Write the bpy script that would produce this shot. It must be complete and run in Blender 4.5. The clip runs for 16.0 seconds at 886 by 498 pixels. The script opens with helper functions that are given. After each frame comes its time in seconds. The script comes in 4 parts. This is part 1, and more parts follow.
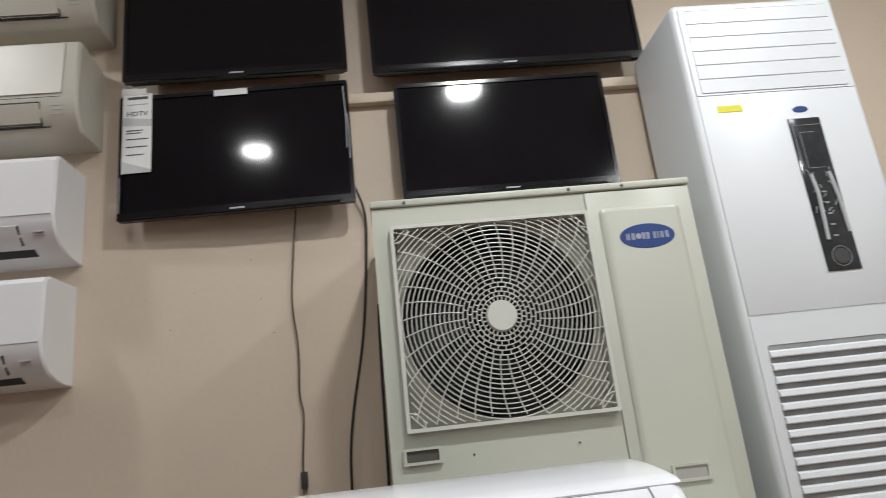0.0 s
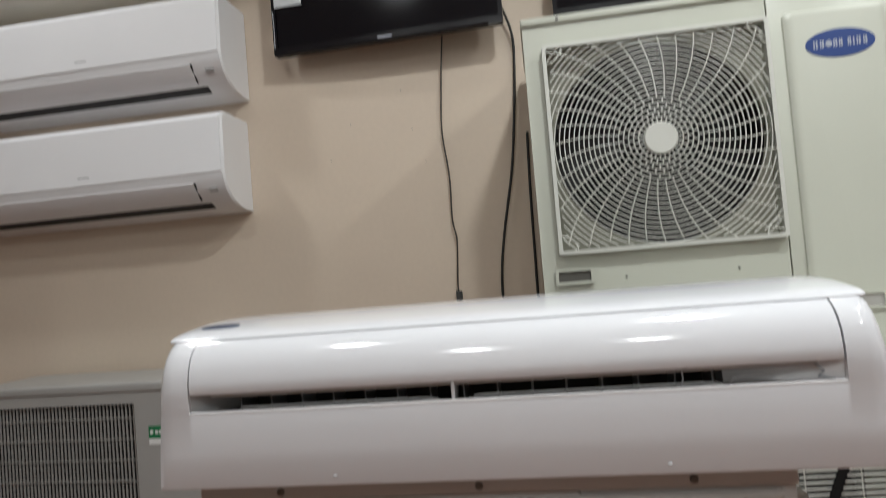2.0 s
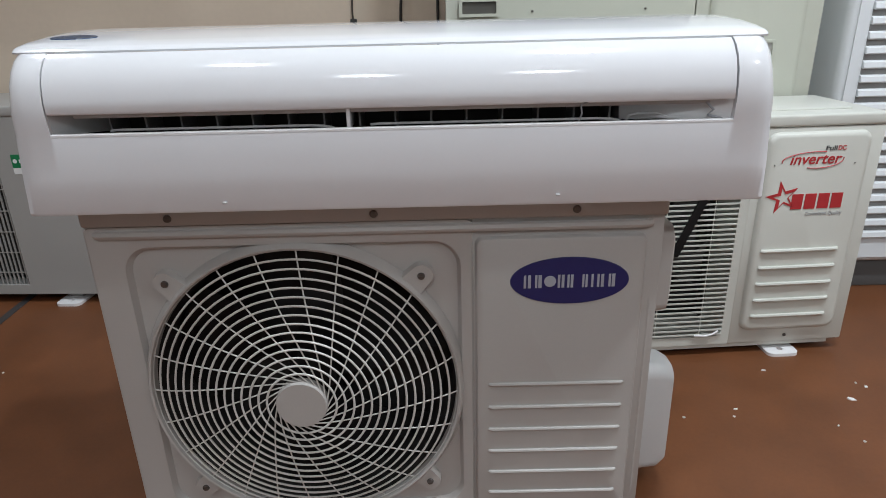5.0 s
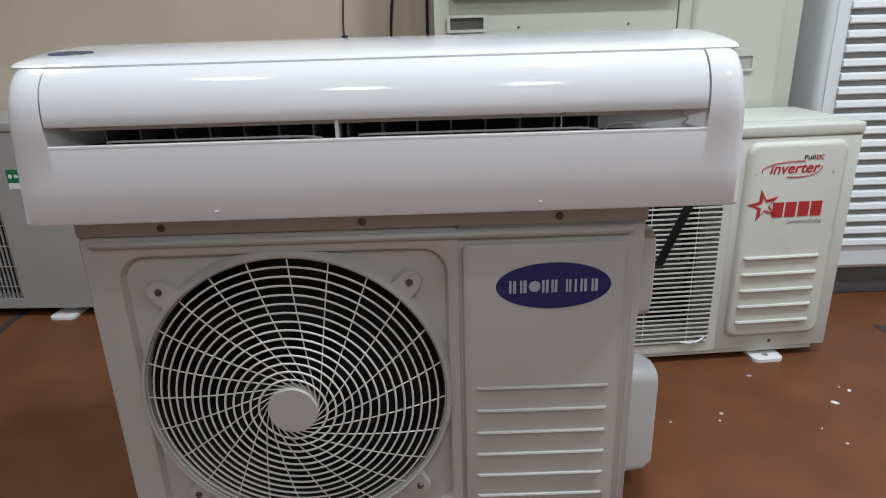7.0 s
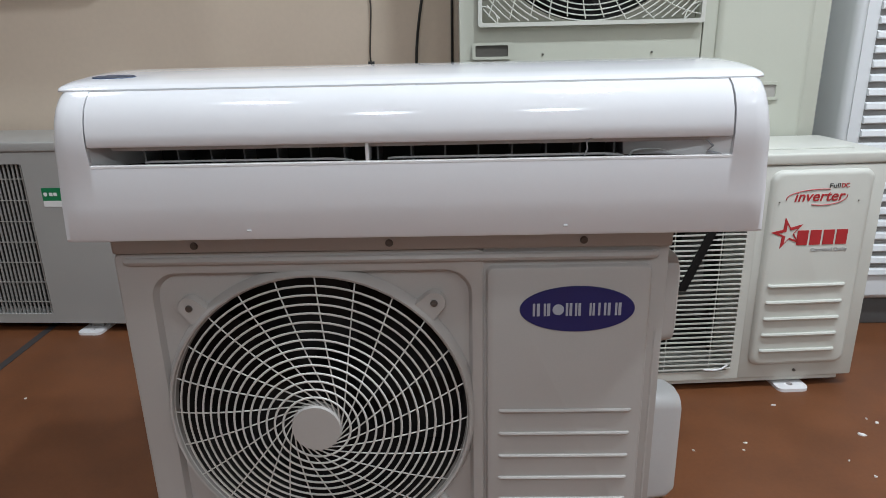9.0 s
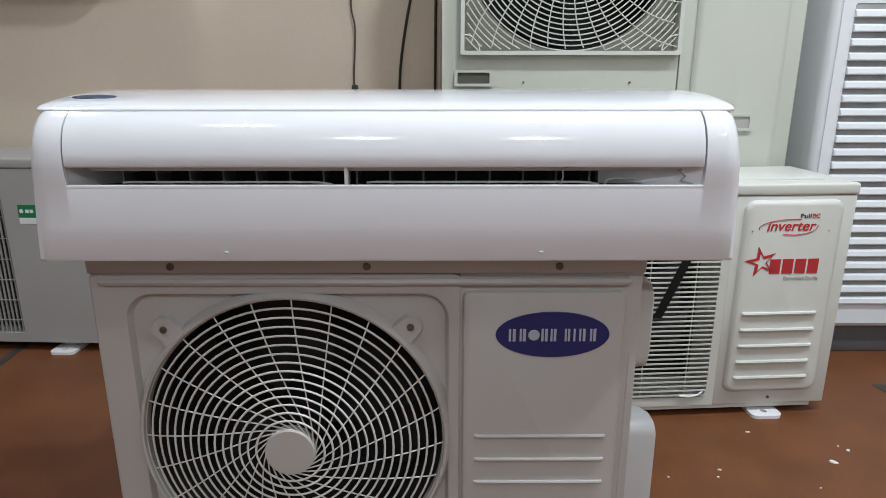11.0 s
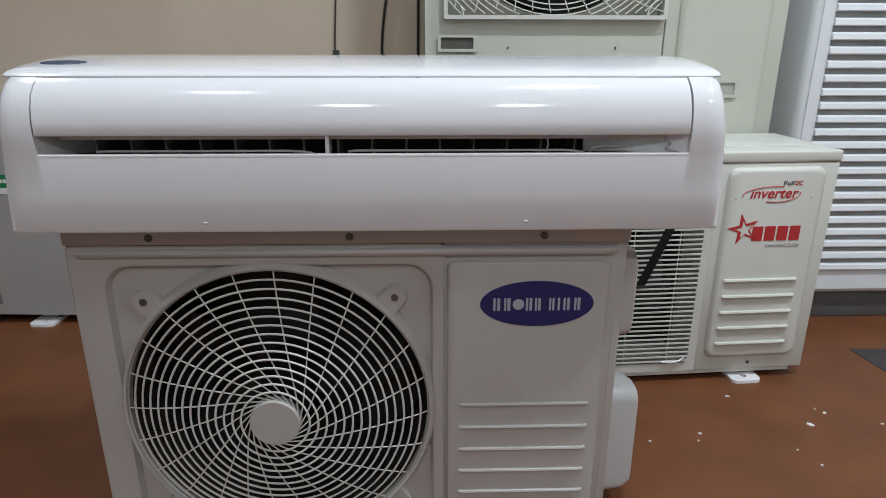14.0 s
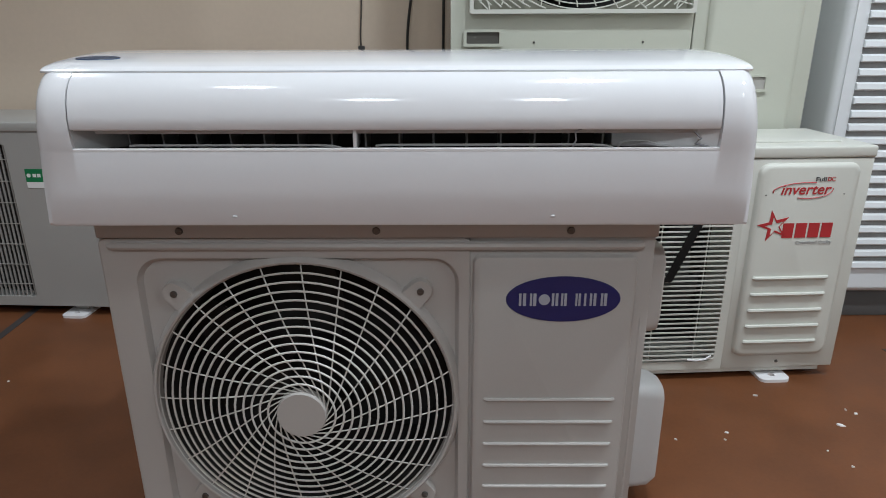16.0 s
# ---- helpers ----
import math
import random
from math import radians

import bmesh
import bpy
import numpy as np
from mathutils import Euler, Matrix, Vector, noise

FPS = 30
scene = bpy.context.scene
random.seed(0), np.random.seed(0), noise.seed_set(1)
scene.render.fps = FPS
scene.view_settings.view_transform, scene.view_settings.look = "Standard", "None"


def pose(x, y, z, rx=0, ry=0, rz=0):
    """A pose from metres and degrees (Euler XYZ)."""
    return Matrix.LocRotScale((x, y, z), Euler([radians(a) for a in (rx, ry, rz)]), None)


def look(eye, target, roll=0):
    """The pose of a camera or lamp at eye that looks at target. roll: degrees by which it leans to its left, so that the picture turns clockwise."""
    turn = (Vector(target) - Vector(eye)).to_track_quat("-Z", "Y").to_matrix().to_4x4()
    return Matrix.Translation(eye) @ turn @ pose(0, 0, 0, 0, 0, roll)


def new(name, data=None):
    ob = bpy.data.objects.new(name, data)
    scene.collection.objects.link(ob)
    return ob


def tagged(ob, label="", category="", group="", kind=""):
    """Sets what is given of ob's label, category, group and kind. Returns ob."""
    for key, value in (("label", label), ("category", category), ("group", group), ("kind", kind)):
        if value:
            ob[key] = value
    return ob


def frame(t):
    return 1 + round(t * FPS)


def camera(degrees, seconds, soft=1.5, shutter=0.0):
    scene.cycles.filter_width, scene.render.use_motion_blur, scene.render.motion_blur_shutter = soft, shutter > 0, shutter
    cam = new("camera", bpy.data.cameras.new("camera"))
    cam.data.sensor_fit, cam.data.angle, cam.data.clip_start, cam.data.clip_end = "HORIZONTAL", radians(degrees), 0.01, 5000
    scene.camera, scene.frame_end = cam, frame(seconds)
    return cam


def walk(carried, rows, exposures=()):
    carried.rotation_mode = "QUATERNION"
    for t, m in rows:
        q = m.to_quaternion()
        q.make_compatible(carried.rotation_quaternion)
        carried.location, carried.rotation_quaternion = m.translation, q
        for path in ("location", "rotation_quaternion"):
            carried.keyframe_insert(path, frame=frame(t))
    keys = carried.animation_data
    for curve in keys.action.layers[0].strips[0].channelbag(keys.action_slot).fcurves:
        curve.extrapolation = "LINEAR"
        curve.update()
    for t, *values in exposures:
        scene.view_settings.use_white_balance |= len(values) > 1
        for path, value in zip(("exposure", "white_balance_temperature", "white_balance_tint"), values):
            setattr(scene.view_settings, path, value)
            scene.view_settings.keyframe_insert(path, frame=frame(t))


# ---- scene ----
cam = camera(69.6, 16.0, 0.85, 0.5)

PATH = [
    (0, (0.322, -0.889, 0.884), (0.407, 1.039, 1.411), -6.3),
    (0.3, (0.317, -0.884, 0.868), (0.33, 1.043, 1.403), -4.9),
    (0.5, (0.314, -0.878, 0.858), (0.329, 1.047, 1.4), -5.0),
    (1, (0.302, -0.892, 0.863), (0.117, 1.043, 1.331), -4.9),
    (1.5, (0.286, -0.906, 0.853), (-0.038, 1.028, 1.246), -5.0),
    (2, (0.281, -0.89, 0.845), (-0.107, 1.071, 0.924), -4.7),
    (2.5, (0.279, -0.877, 0.846), (-0.097, 1.078, 0.657), -5.0),
    (3, (0.283, -0.856, 0.841), (-0.043, 1.084, 0.479), -6.1),
    (3.5, (0.273, -0.819, 0.83), (0.086, 1.071, 0.202), -5.1),
    (4, (0.266, -0.819, 0.816), (0.13, 1.031, 0.07), -1.7),
    (4.2, (0.264, -0.823, 0.821), (0.173, 1.026, 0.064), -1.7),
    (6.3, (0.276, -0.89, 0.816), (0.177, 1.006, 0.186), -1.0),
    (6.5, (0.275, -0.888, 0.814), (0.194, 1.005, 0.174), -0.7),
    (7, (0.28, -0.883, 0.818), (0.205, 1.0, 0.146), -1.7),
    (7.5, (0.282, -0.88, 0.816), (0.19, 0.985, 0.1), -2.3),
    (8, (0.283, -0.881, 0.819), (0.178, 0.99, 0.121), -2.8),
    (8.5, (0.268, -0.888, 0.814), (0.162, 1.006, 0.18), -0.9),
    (9, (0.27, -0.898, 0.82), (0.139, 1.006, 0.22), -1.3),
    (9.2, (0.272, -0.897, 0.82), (0.143, 1.008, 0.227), -1.1),
    (11.5, (0.279, -0.904, 0.828), (0.22, 1.027, 0.31), -0.0),
    (12, (0.28, -0.904, 0.83), (0.235, 1.03, 0.322), -0.1),
    (12.5, (0.279, -0.898, 0.825), (0.191, 0.999, 0.197), -0.7),
    (13, (0.279, -0.898, 0.826), (0.211, 1.001, 0.203), -0.7),
    (13.5, (0.278, -0.897, 0.825), (0.228, 1.004, 0.206), -0.3),
    (14, (0.279, -0.893, 0.825), (0.251, 1.005, 0.195), 0.1),
    (14.5, (0.281, -0.895, 0.823), (0.227, 1.0, 0.185), -0.2),
    (15, (0.28, -0.896, 0.822), (0.233, 1.009, 0.215), 0.7),
    (15.5, (0.281, -0.893, 0.822), (0.21, 0.999, 0.179), -0.0),
    (16, (0.273, -0.895, 0.823), (0.176, 0.996, 0.182), -0.2),
]
walk(cam, [(t, look(eye, target, roll)) for t, eye, target, roll in PATH],
     exposures=[(0, -0.06, 6950, 11), (1.5, 0.06, 6950, 11), (2.5, -0.04, 6800, 7), (3.5, -0.04, 6600, 6), (4.2, 0.14, 6450, 9), (7, 0.14, 6450, 9), (9, 0.18, 6400, 9), (12, 0.24, 6400, 9), (12.5, 0.03, 6400, 9), (16, 0.03, 6400, 8)])

# ---- light ----
world = bpy.data.worlds.new("world")
scene.world = world
world.use_nodes = True
world.node_tree.nodes["Background"].inputs[0].default_value = (0.5, 0.5, 0.52, 1)
world.node_tree.nodes["Background"].inputs[1].default_value = 0.05
CEIL = 2.90
# x, y and watts of each downlight
# The last one is an unseen fill added to brighten the right side.
LAMPS = [(-0.69, -0.98, 10), (0.85, -0.27, 32), (2.20, -0.25, 30), (-1.55, 0.35, 11), (-0.15, -3.0, 20), (1.05, -3.0, 20), (2.6, -2.0, 12)]


# ---- materials ----
def mat(name, color, rough=0.5, metal=0.0, var=0.06, scale=6.0, bump=0.0, fine=220.0, coat=0.0, spec=0.5, wear=None):
    m = bpy.data.materials.new(name)
    m.use_nodes = True
    nt = m.node_tree
    p = nt.nodes["Principled BSDF"]
    tc = nt.nodes.new("ShaderNodeTexCoord")
    n1 = nt.nodes.new("ShaderNodeTexNoise")
    n1.inputs["Scale"].default_value, n1.inputs["Detail"].default_value = scale, 6
    n2 = nt.nodes.new("ShaderNodeTexNoise")
    n2.inputs["Scale"].default_value, n2.inputs["Detail"].default_value = fine, 3
    nt.links.new(tc.outputs["Object"], n1.inputs["Vector"])
    nt.links.new(tc.outputs["Object"], n2.inputs["Vector"])
    add = nt.nodes.new("ShaderNodeMath")
    add.operation = "MULTIPLY_ADD"
    add.inputs[1].default_value = 0.3
    nt.links.new(n2.outputs["Fac"], add.inputs[0])
    nt.links.new(n1.outputs["Fac"], add.inputs[2])
    ramp = nt.nodes.new("ShaderNodeMapRange")
    ramp.inputs[1].default_value, ramp.inputs[2].default_value = 0.35, 0.95
    ramp.inputs[3].default_value, ramp.inputs[4].default_value = 0.0, 1.0
    nt.links.new(add.outputs[0], ramp.inputs[0])
    mix = nt.nodes.new("ShaderNodeMix")
    mix.data_type = "RGBA"
    lo = wear if wear else tuple(c * (1 - var) for c in color)
    mix.inputs[6].default_value = (*lo, 1)
    mix.inputs[7].default_value = (*[min(1, c * (1 + var * 0.6)) for c in color], 1)
    nt.links.new(ramp.outputs[0], mix.inputs[0])
    nt.links.new(mix.outputs[2], p.inputs["Base Color"])
    rr = nt.nodes.new("ShaderNodeMapRange")
    rr.inputs[3].default_value, rr.inputs[4].default_value = rough * 0.85, min(1, rough * 1.2)
    nt.links.new(n1.outputs["Fac"], rr.inputs[0])
    nt.links.new(rr.outputs[0], p.inputs["Roughness"])
    p.inputs["Metallic"].default_value = metal
    p.inputs["Coat Weight"].default_value = coat
    p.inputs["Specular IOR Level"].default_value = spec
    if bump:
        b = nt.nodes.new("ShaderNodeBump")
        b.inputs["Strength"].default_value, b.inputs["Distance"].default_value = bump, 0.002
        nt.links.new(add.outputs[0], b.inputs["Height"])
        nt.links.new(b.outputs["Normal"], p.inputs["Normal"])
    return m


def glow(name, color, strength):
    m = bpy.data.materials.new(name)
    m.use_nodes = True
    p = m.node_tree.nodes["Principled BSDF"]
    p.inputs["Base Color"].default_value = (0.9, 0.9, 0.9, 1)
    p.inputs["Emission Color"].default_value = (*color, 1)
    p.inputs["Emission Strength"].default_value = strength
    return m


M_WALL = mat("beige_wall_paint", (0.66, 0.545, 0.435), 0.6, var=0.10, scale=1.6, bump=0.12, fine=60)
M_CEIL = mat("white_ceiling_paint", (0.75, 0.74, 0.71), 0.8, var=0.04, scale=1.0)
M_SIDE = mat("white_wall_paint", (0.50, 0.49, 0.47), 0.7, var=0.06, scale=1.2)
M_FLOOR = mat("brown_vinyl_floor", (0.158, 0.058, 0.0235), 0.40, var=0.24, scale=8.0, bump=0.06, fine=120, spec=0.35)
M_INLAY = mat("charcoal_floor_inlay", (0.045, 0.043, 0.045), 0.45, var=0.2, scale=8)
M_WHITE = mat("gloss_white_plastic", (0.755, 0.755, 0.78), 0.10, var=0.02, scale=3, coat=0.3)
M_WHITE2 = mat("satin_white_plastic", (0.80, 0.79, 0.80), 0.32, var=0.03, scale=3)
M_AGED = mat("aged_cream_plastic", (0.56, 0.53, 0.46), 0.35, var=0.05, scale=3)
M_GREY = mat("warm_grey_steel_paint", (0.455, 0.43, 0.41), 0.38, var=0.05, scale=4, bump=0.05, fine=300)
M_GREY2 = mat("pale_grey_steel_paint", (0.37, 0.36, 0.345), 0.40, var=0.06, scale=4, bump=0.05, fine=300)
M_CREAM = mat("pale_green_cream_steel_paint", (0.52, 0.53, 0.455), 0.36, var=0.05, scale=3, bump=0.05, fine=300)
M_STAR = mat("ivory_steel_paint", (0.60, 0.60, 0.55), 0.36, var=0.05, scale=4, bump=0.05, fine=300)
M_CAB = mat("white_cabinet_paint", (0.75, 0.77, 0.79), 0.36, var=0.03, scale=2, coat=0.05)
M_WIRE = mat("white_guard_wire", (0.61, 0.595, 0.565), 0.4, var=0.05, scale=20)
M_DARK = mat("shade_dark_interior", (0.020, 0.018, 0.017), 0.6, var=0.3, scale=12)
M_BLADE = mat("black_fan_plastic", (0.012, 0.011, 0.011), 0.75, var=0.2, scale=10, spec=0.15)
M_MOTOR = mat("grey_motor_steel", (0.22, 0.22, 0.22), 0.4, metal=0.6, var=0.2, scale=14)
M_COIL = mat("dark_coil_fins", (0.022, 0.021, 0.020), 0.6, metal=0.0, var=0.3, scale=30)
M_BLACK = mat("gloss_black_plastic", (0.006, 0.006, 0.008), 0.16, var=0.2, scale=5)
M_SCREEN = mat("black_glass_screen", (0.005, 0.005, 0.007), 0.08, var=0.2, scale=4, spec=0.36)
M_RUBBER = mat("black_cable_rubber", (0.022, 0.020, 0.018), 0.55, var=0.2, scale=40)
M_CABLE = mat("brown_grey_cable", (0.065, 0.052, 0.042), 0.55, var=0.2, scale=40)
M_SCREW = mat("zinc_screw", (0.17, 0.16, 0.15), 0.35, metal=0.8, var=0.2, scale=60)
M_BLUE = mat("navy_badge", (0.012, 0.017, 0.115), 0.30, var=0.08, scale=20, coat=0.3)
M_BLUE2 = mat("blue_badge", (0.030, 0.065, 0.22), 0.30, var=0.08, scale=20, coat=0.3)
M_SILVER = mat("silver_badge_print", (0.40, 0.42, 0.48), 0.35, var=0.08, scale=40)
M_RED = mat("red_print", (0.45, 0.030, 0.035), 0.45, var=0.08, scale=40)
M_VALVE = mat("greyed_white_plastic", (0.56, 0.56, 0.56), 0.34, var=0.05, scale=6)
M_INNER = mat("slat_gap_shade_grey", (0.33, 0.34, 0.34), 0.45, var=0.35, scale=9)
M_INK = mat("dark_grey_print", (0.06, 0.06, 0.06), 0.5, var=0.1, scale=40)
M_PALEINK = mat("pale_grey_print_and_shade", (0.42, 0.42, 0.42), 0.5, var=0.1, scale=40)
M_GREEN = mat("green_label", (0.010, 0.20, 0.075), 0.4, var=0.08, scale=30)
M_TAPE = mat("teal_tape", (0.20, 0.40, 0.33), 0.35, var=0.15, scale=30)
M_YELLOW = mat("yellow_sticker", (0.75, 0.70, 0.03), 0.45, var=0.06, scale=30)
M_PAPER = mat("white_paper", (0.78, 0.78, 0.77), 0.55, var=0.05, scale=20)
M_PAPER2 = mat("grey_paper_and_film_glint", (0.50, 0.51, 0.52), 0.55, var=0.05, scale=20)
M_PLINTH = mat("grey_plinth", (0.10, 0.10, 0.10), 0.5, var=0.15, scale=6)
M_PANEL = mat("dark_display_panel", (0.035, 0.037, 0.04), 0.12, var=0.5, scale=18, bump=0.3, fine=40)
M_FILM = mat("pale_film_and_glint", (0.34, 0.35, 0.37), 0.2, var=0.2, scale=20)
M_SLAT = mat("grey_slat_paint", (0.40, 0.385, 0.36), 0.5, var=0.06, scale=10)
M_COILBAR = mat("grey_guard_bar", (0.33, 0.32, 0.305), 0.5, var=0.1, scale=20)
M_VANE = mat("grey_vane_plastic", (0.17, 0.17, 0.175), 0.4, var=0.1, scale=20)
M_DECK = mat("shaded_cream_deck_steel", (0.27, 0.265, 0.215), 0.5, var=0.15, scale=8)
M_POCKET = mat("shade_dark_pocket", (0.085, 0.08, 0.07), 0.5, var=0.15, scale=8)
M_AGEDPANEL = mat("yellowed_white_plastic", (0.66, 0.63, 0.57), 0.42, var=0.05, scale=3)
M_FANGREY = mat("grey_fan_plastic", (0.045, 0.045, 0.042), 0.5, var=0.12, scale=10)
M_SLATE = mat("badge_blue_with_painted_sheen", (0.040, 0.065, 0.12), 0.22, var=0.08, scale=20)
M_LAMP = glow("lamp_glow", (1.0, 0.97, 0.92), 14.0)


# ---- geometry helpers ----
class Geo:
    def __init__(self):
        self.v, self.f = [], []

    def add(self, verts, faces):
        o = len(self.v)
        self.v += [tuple(p) for p in verts]
        self.f += [tuple(i + o for i in face) for face in faces]
        return self

    def box(self, x0, x1, y0, y1, z0, z1, r=0.0, seg=2):
        bm = bmesh.new()
        bmesh.ops.create_cube(bm, size=1.0)
        for p in bm.verts:
            p.co = ((x0 + x1) / 2 + p.co.x * (x1 - x0), (y0 + y1) / 2 + p.co.y * (y1 - y0), (z0 + z1) / 2 + p.co.z * (z1 - z0))
        if r:
            bmesh.ops.bevel(bm, geom=bm.edges[:], offset=r, segments=seg, profile=0.5, affect="EDGES")
        bm.verts.index_update()
        self.add([p.co for p in bm.verts], [[q.index for q in fc.verts] for fc in bm.faces])
        bm.free()
        return self

    def loft(self, rings, closed=True, cap=True):
        n = len(rings[0])
        o = len(self.v)
        for ring in rings:
            self.v += [tuple(p) for p in ring]
        for k in range(len(rings) - 1):
            for i in range(n if closed else n - 1):
                j = (i + 1) % n
                self.f.append((o + k * n + i, o + k * n + j, o + (k + 1) * n + j, o + (k + 1) * n + i))
        if cap:
            self.f.append(tuple(o + i for i in reversed(range(n))))
            self.f.append(tuple(o + (len(rings) - 1) * n + i for i in range(n)))
        return self

    def tube(self, pts, r, n=6, closed=False):
        pts = [Vector(p) for p in pts]
        rings, m = [], len(pts)
        for i, p in enumerate(pts):
            a = pts[(i - 1) % m] if (closed or i > 0) else p
            b = pts[(i + 1) % m] if (closed or i < m - 1) else p
            d = (b - a).normalized()
            up = Vector((0, 1, 0)) if abs(d.y) < 0.9 else Vector((1, 0, 0))
            s = d.cross(up).normalized()
            w = s.cross(d)
            rings.append([p + r * (math.cos(2 * math.pi * k / n) * s + math.sin(2 * math.pi * k / n) * w) for k in range(n)])
        if closed:
            rings.append(rings[0])
        return self.loft(rings, True, not closed)

    def prism(self, profile, x0, x1):
        return self.loft([[(x, a, b) for a, b in profile] for x in (x0, x1)])

    def pillow(self, x0, x1, z0, z1, rad, y0, y1, edge=0.004):
        """A raised panel with rounded corners in the xz plane, from y0 out to y1."""
        rings = []
        for y, e in ((y0, 0.0), (y0 + (y1 - y0) * 0.5, edge * 0.12), (y0 + (y1 - y0) * 0.88, edge * 0.5), (y1, edge)):
            rings.append([(x, y, z) for x, z in rrect(x0 + e, x1 - e, z0 + e, z1 - e, max(0.001, rad - e * 0.5))])
        return self.loft(rings)

    def disc(self, cx, cz, rx, rz, y0, y1, n=40, edge=0.0015):
        rings = []
        for y, e in ((y0, 0), (y0 + (y1 - y0) * 0.6, 0), (y1, edge)):
            rings.append([(cx + (rx - e) * math.cos(2 * math.pi * k / n), y, cz + (rz - e) * math.sin(2 * math.pi * k / n)) for k in range(n)])
        return self.loft(rings)


def rrect(x0, x1, z0, z1, r, n=6):
    out = []
    for cx, cz, a0 in ((x1 - r, z1 - r, 0), (x0 + r, z1 - r, 90), (x0 + r, z0 + r, 180), (x1 - r, z0 + r, 270)):
        for k in range(n + 1):
            a = radians(a0 + 90 * k / n)
            out.append((cx + r * math.cos(a), cz + r * math.sin(a)))
    return out


def ring_plate(outer, inner, y_out, y_in, depth):
    """A plate between two outlines with the same count of points: front at y_out, inner rim falling back to y_in."""
    g = Geo()
    g.loft([[(x, y_out + depth, z) for x, z in outer], [(x, y_out, z) for x, z in outer], [(x, y_out, z) for x, z in inner],
            [(x, y_in, z) for x, z in inner]], True, False)
    return g


def hole_plate(x0, x1, z0, z1, cx, cz, r, y, lip):
    """A rectangle with a round hole, and the hole's collar running back by lip."""
    angs = sorted({2 * math.pi * k / 64 for k in range(64)} | {math.atan2(z - cz, x - cx) % (2 * math.pi) for x in (x0, x1) for z in (z0, z1)})
    out, inn = [], []
    for a in angs:
        c, s = math.cos(a), math.sin(a)
        k = min([(x1 - cx) / c if c > 1e-9 else 1e9, (x0 - cx) / c if c < -1e-9 else 1e9, (z1 - cz) / s if s > 1e-9 else 1e9, (z0 - cz) / s if s < -1e-9 else 1e9])
        out.append((cx + k * c, cz + k * s))
        inn.append((cx + r * c, cz + r * s))
    g = Geo()
    g.loft([[(x, y + 0.004, z) for x, z in out], [(x, y, z) for x, z in out], [(x, y, z) for x, z in inn], [(x, y + lip, z) for x, z in inn]], True, False)
    return g


def mesh_of(name, g, material, smooth=32, weld=False):
    me = bpy.data.meshes.new(name)
    me.from_pydata(g.v, [], g.f)
    bm = bmesh.new()
    bm.from_mesh(me)
    if weld:
        bmesh.ops.remove_doubles(bm, verts=bm.verts[:], dist=1e-5)
    bmesh.ops.recalc_face_normals(bm, faces=bm.faces[:])
    bm.to_mesh(me)
    bm.free()
    me.shade_smooth()
    me.set_sharp_from_angle(angle=radians(smooth))
    me.materials.append(material)
    return me


def part(name, g, material, parent, label="", smooth=32, weld=False):
    ob = new(name, mesh_of(name, g, material, smooth, weld))
    ob.parent = parent
    if label:
        tagged(ob, label=label)
    return ob


def thing(name, m, label, category, group="", kind=""):
    ob = new(name)
    ob.matrix_world = m
    return tagged(ob, label, category, group, kind)


def structure(name, g, material, label, category, m=None):
    ob = new(name, mesh_of(name, g, material))
    if m:
        ob.matrix_world = m
    return tagged(ob, label, category, kind="structure")


def words(name, text, size, x, y, z, material, parent, width=None, shear=0.0, label=""):
    cu = bpy.data.curves.new(name, "FONT")
    cu.body, cu.size, cu.extrude, cu.shear, cu.offset = text, size, 0.0004, shear, size * 0.012
    tmp = new(name + "_tmp", cu)
    me = bpy.data.meshes.new_from_object(tmp.evaluated_get(bpy.context.evaluated_depsgraph_get()))
    bpy.data.objects.remove(tmp)
    xs = [p.co.x for p in me.vertices]
    k = width / (max(xs) - min(xs)) if width else 1.0
    for p in me.vertices:
        p.co = (x + p.co.x * k, y - p.co.z, z + p.co.y)
    me.materials.clear()
    me.materials.append(material)
    ob = new(name, me)
    ob.parent = parent
    return tagged(ob, label=label) if label else ob


# ---- the shop's shell ----
TURN = 2.577
BACK = pose(0.68, 1.30, 0, 0, 0, TURN)          # along the display wall; y = 0 is the wall's face


def at_wall(u, v, z, turn=0.0):
    return BACK @ pose(u, v, z, 0, 0, turn)


structure("floor", Geo().box(-4.2, 4.2, -4.2, 2.2, -0.10, 0.0), M_FLOOR, "smooth brown vinyl floor with scuffs and paper scraps", "floor")
structure("wall_display", Geo().box(-4.6, 3.4, 0.0, 0.15, 0, CEIL), M_WALL, "beige painted display wall with hung televisions and units", "wall", BACK)
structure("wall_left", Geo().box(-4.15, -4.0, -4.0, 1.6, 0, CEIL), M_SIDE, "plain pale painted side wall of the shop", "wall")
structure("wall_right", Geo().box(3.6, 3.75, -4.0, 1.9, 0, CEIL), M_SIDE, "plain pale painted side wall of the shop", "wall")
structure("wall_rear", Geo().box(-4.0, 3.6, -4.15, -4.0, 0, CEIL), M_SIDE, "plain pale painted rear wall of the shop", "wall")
structure("ceiling", Geo().box(-4.2, 4.2, -4.2, 2.2, CEIL, CEIL + 0.1), M_CEIL, "plain white painted shop ceiling", "ceiling")
structure("trim_ledge", Geo().box(-0.56, 0.60, -0.035, -0.001, 2.055, 2.095, 0.004), M_WALL, "narrow beige ledge running along the wall behind televisions", "trim", BACK)


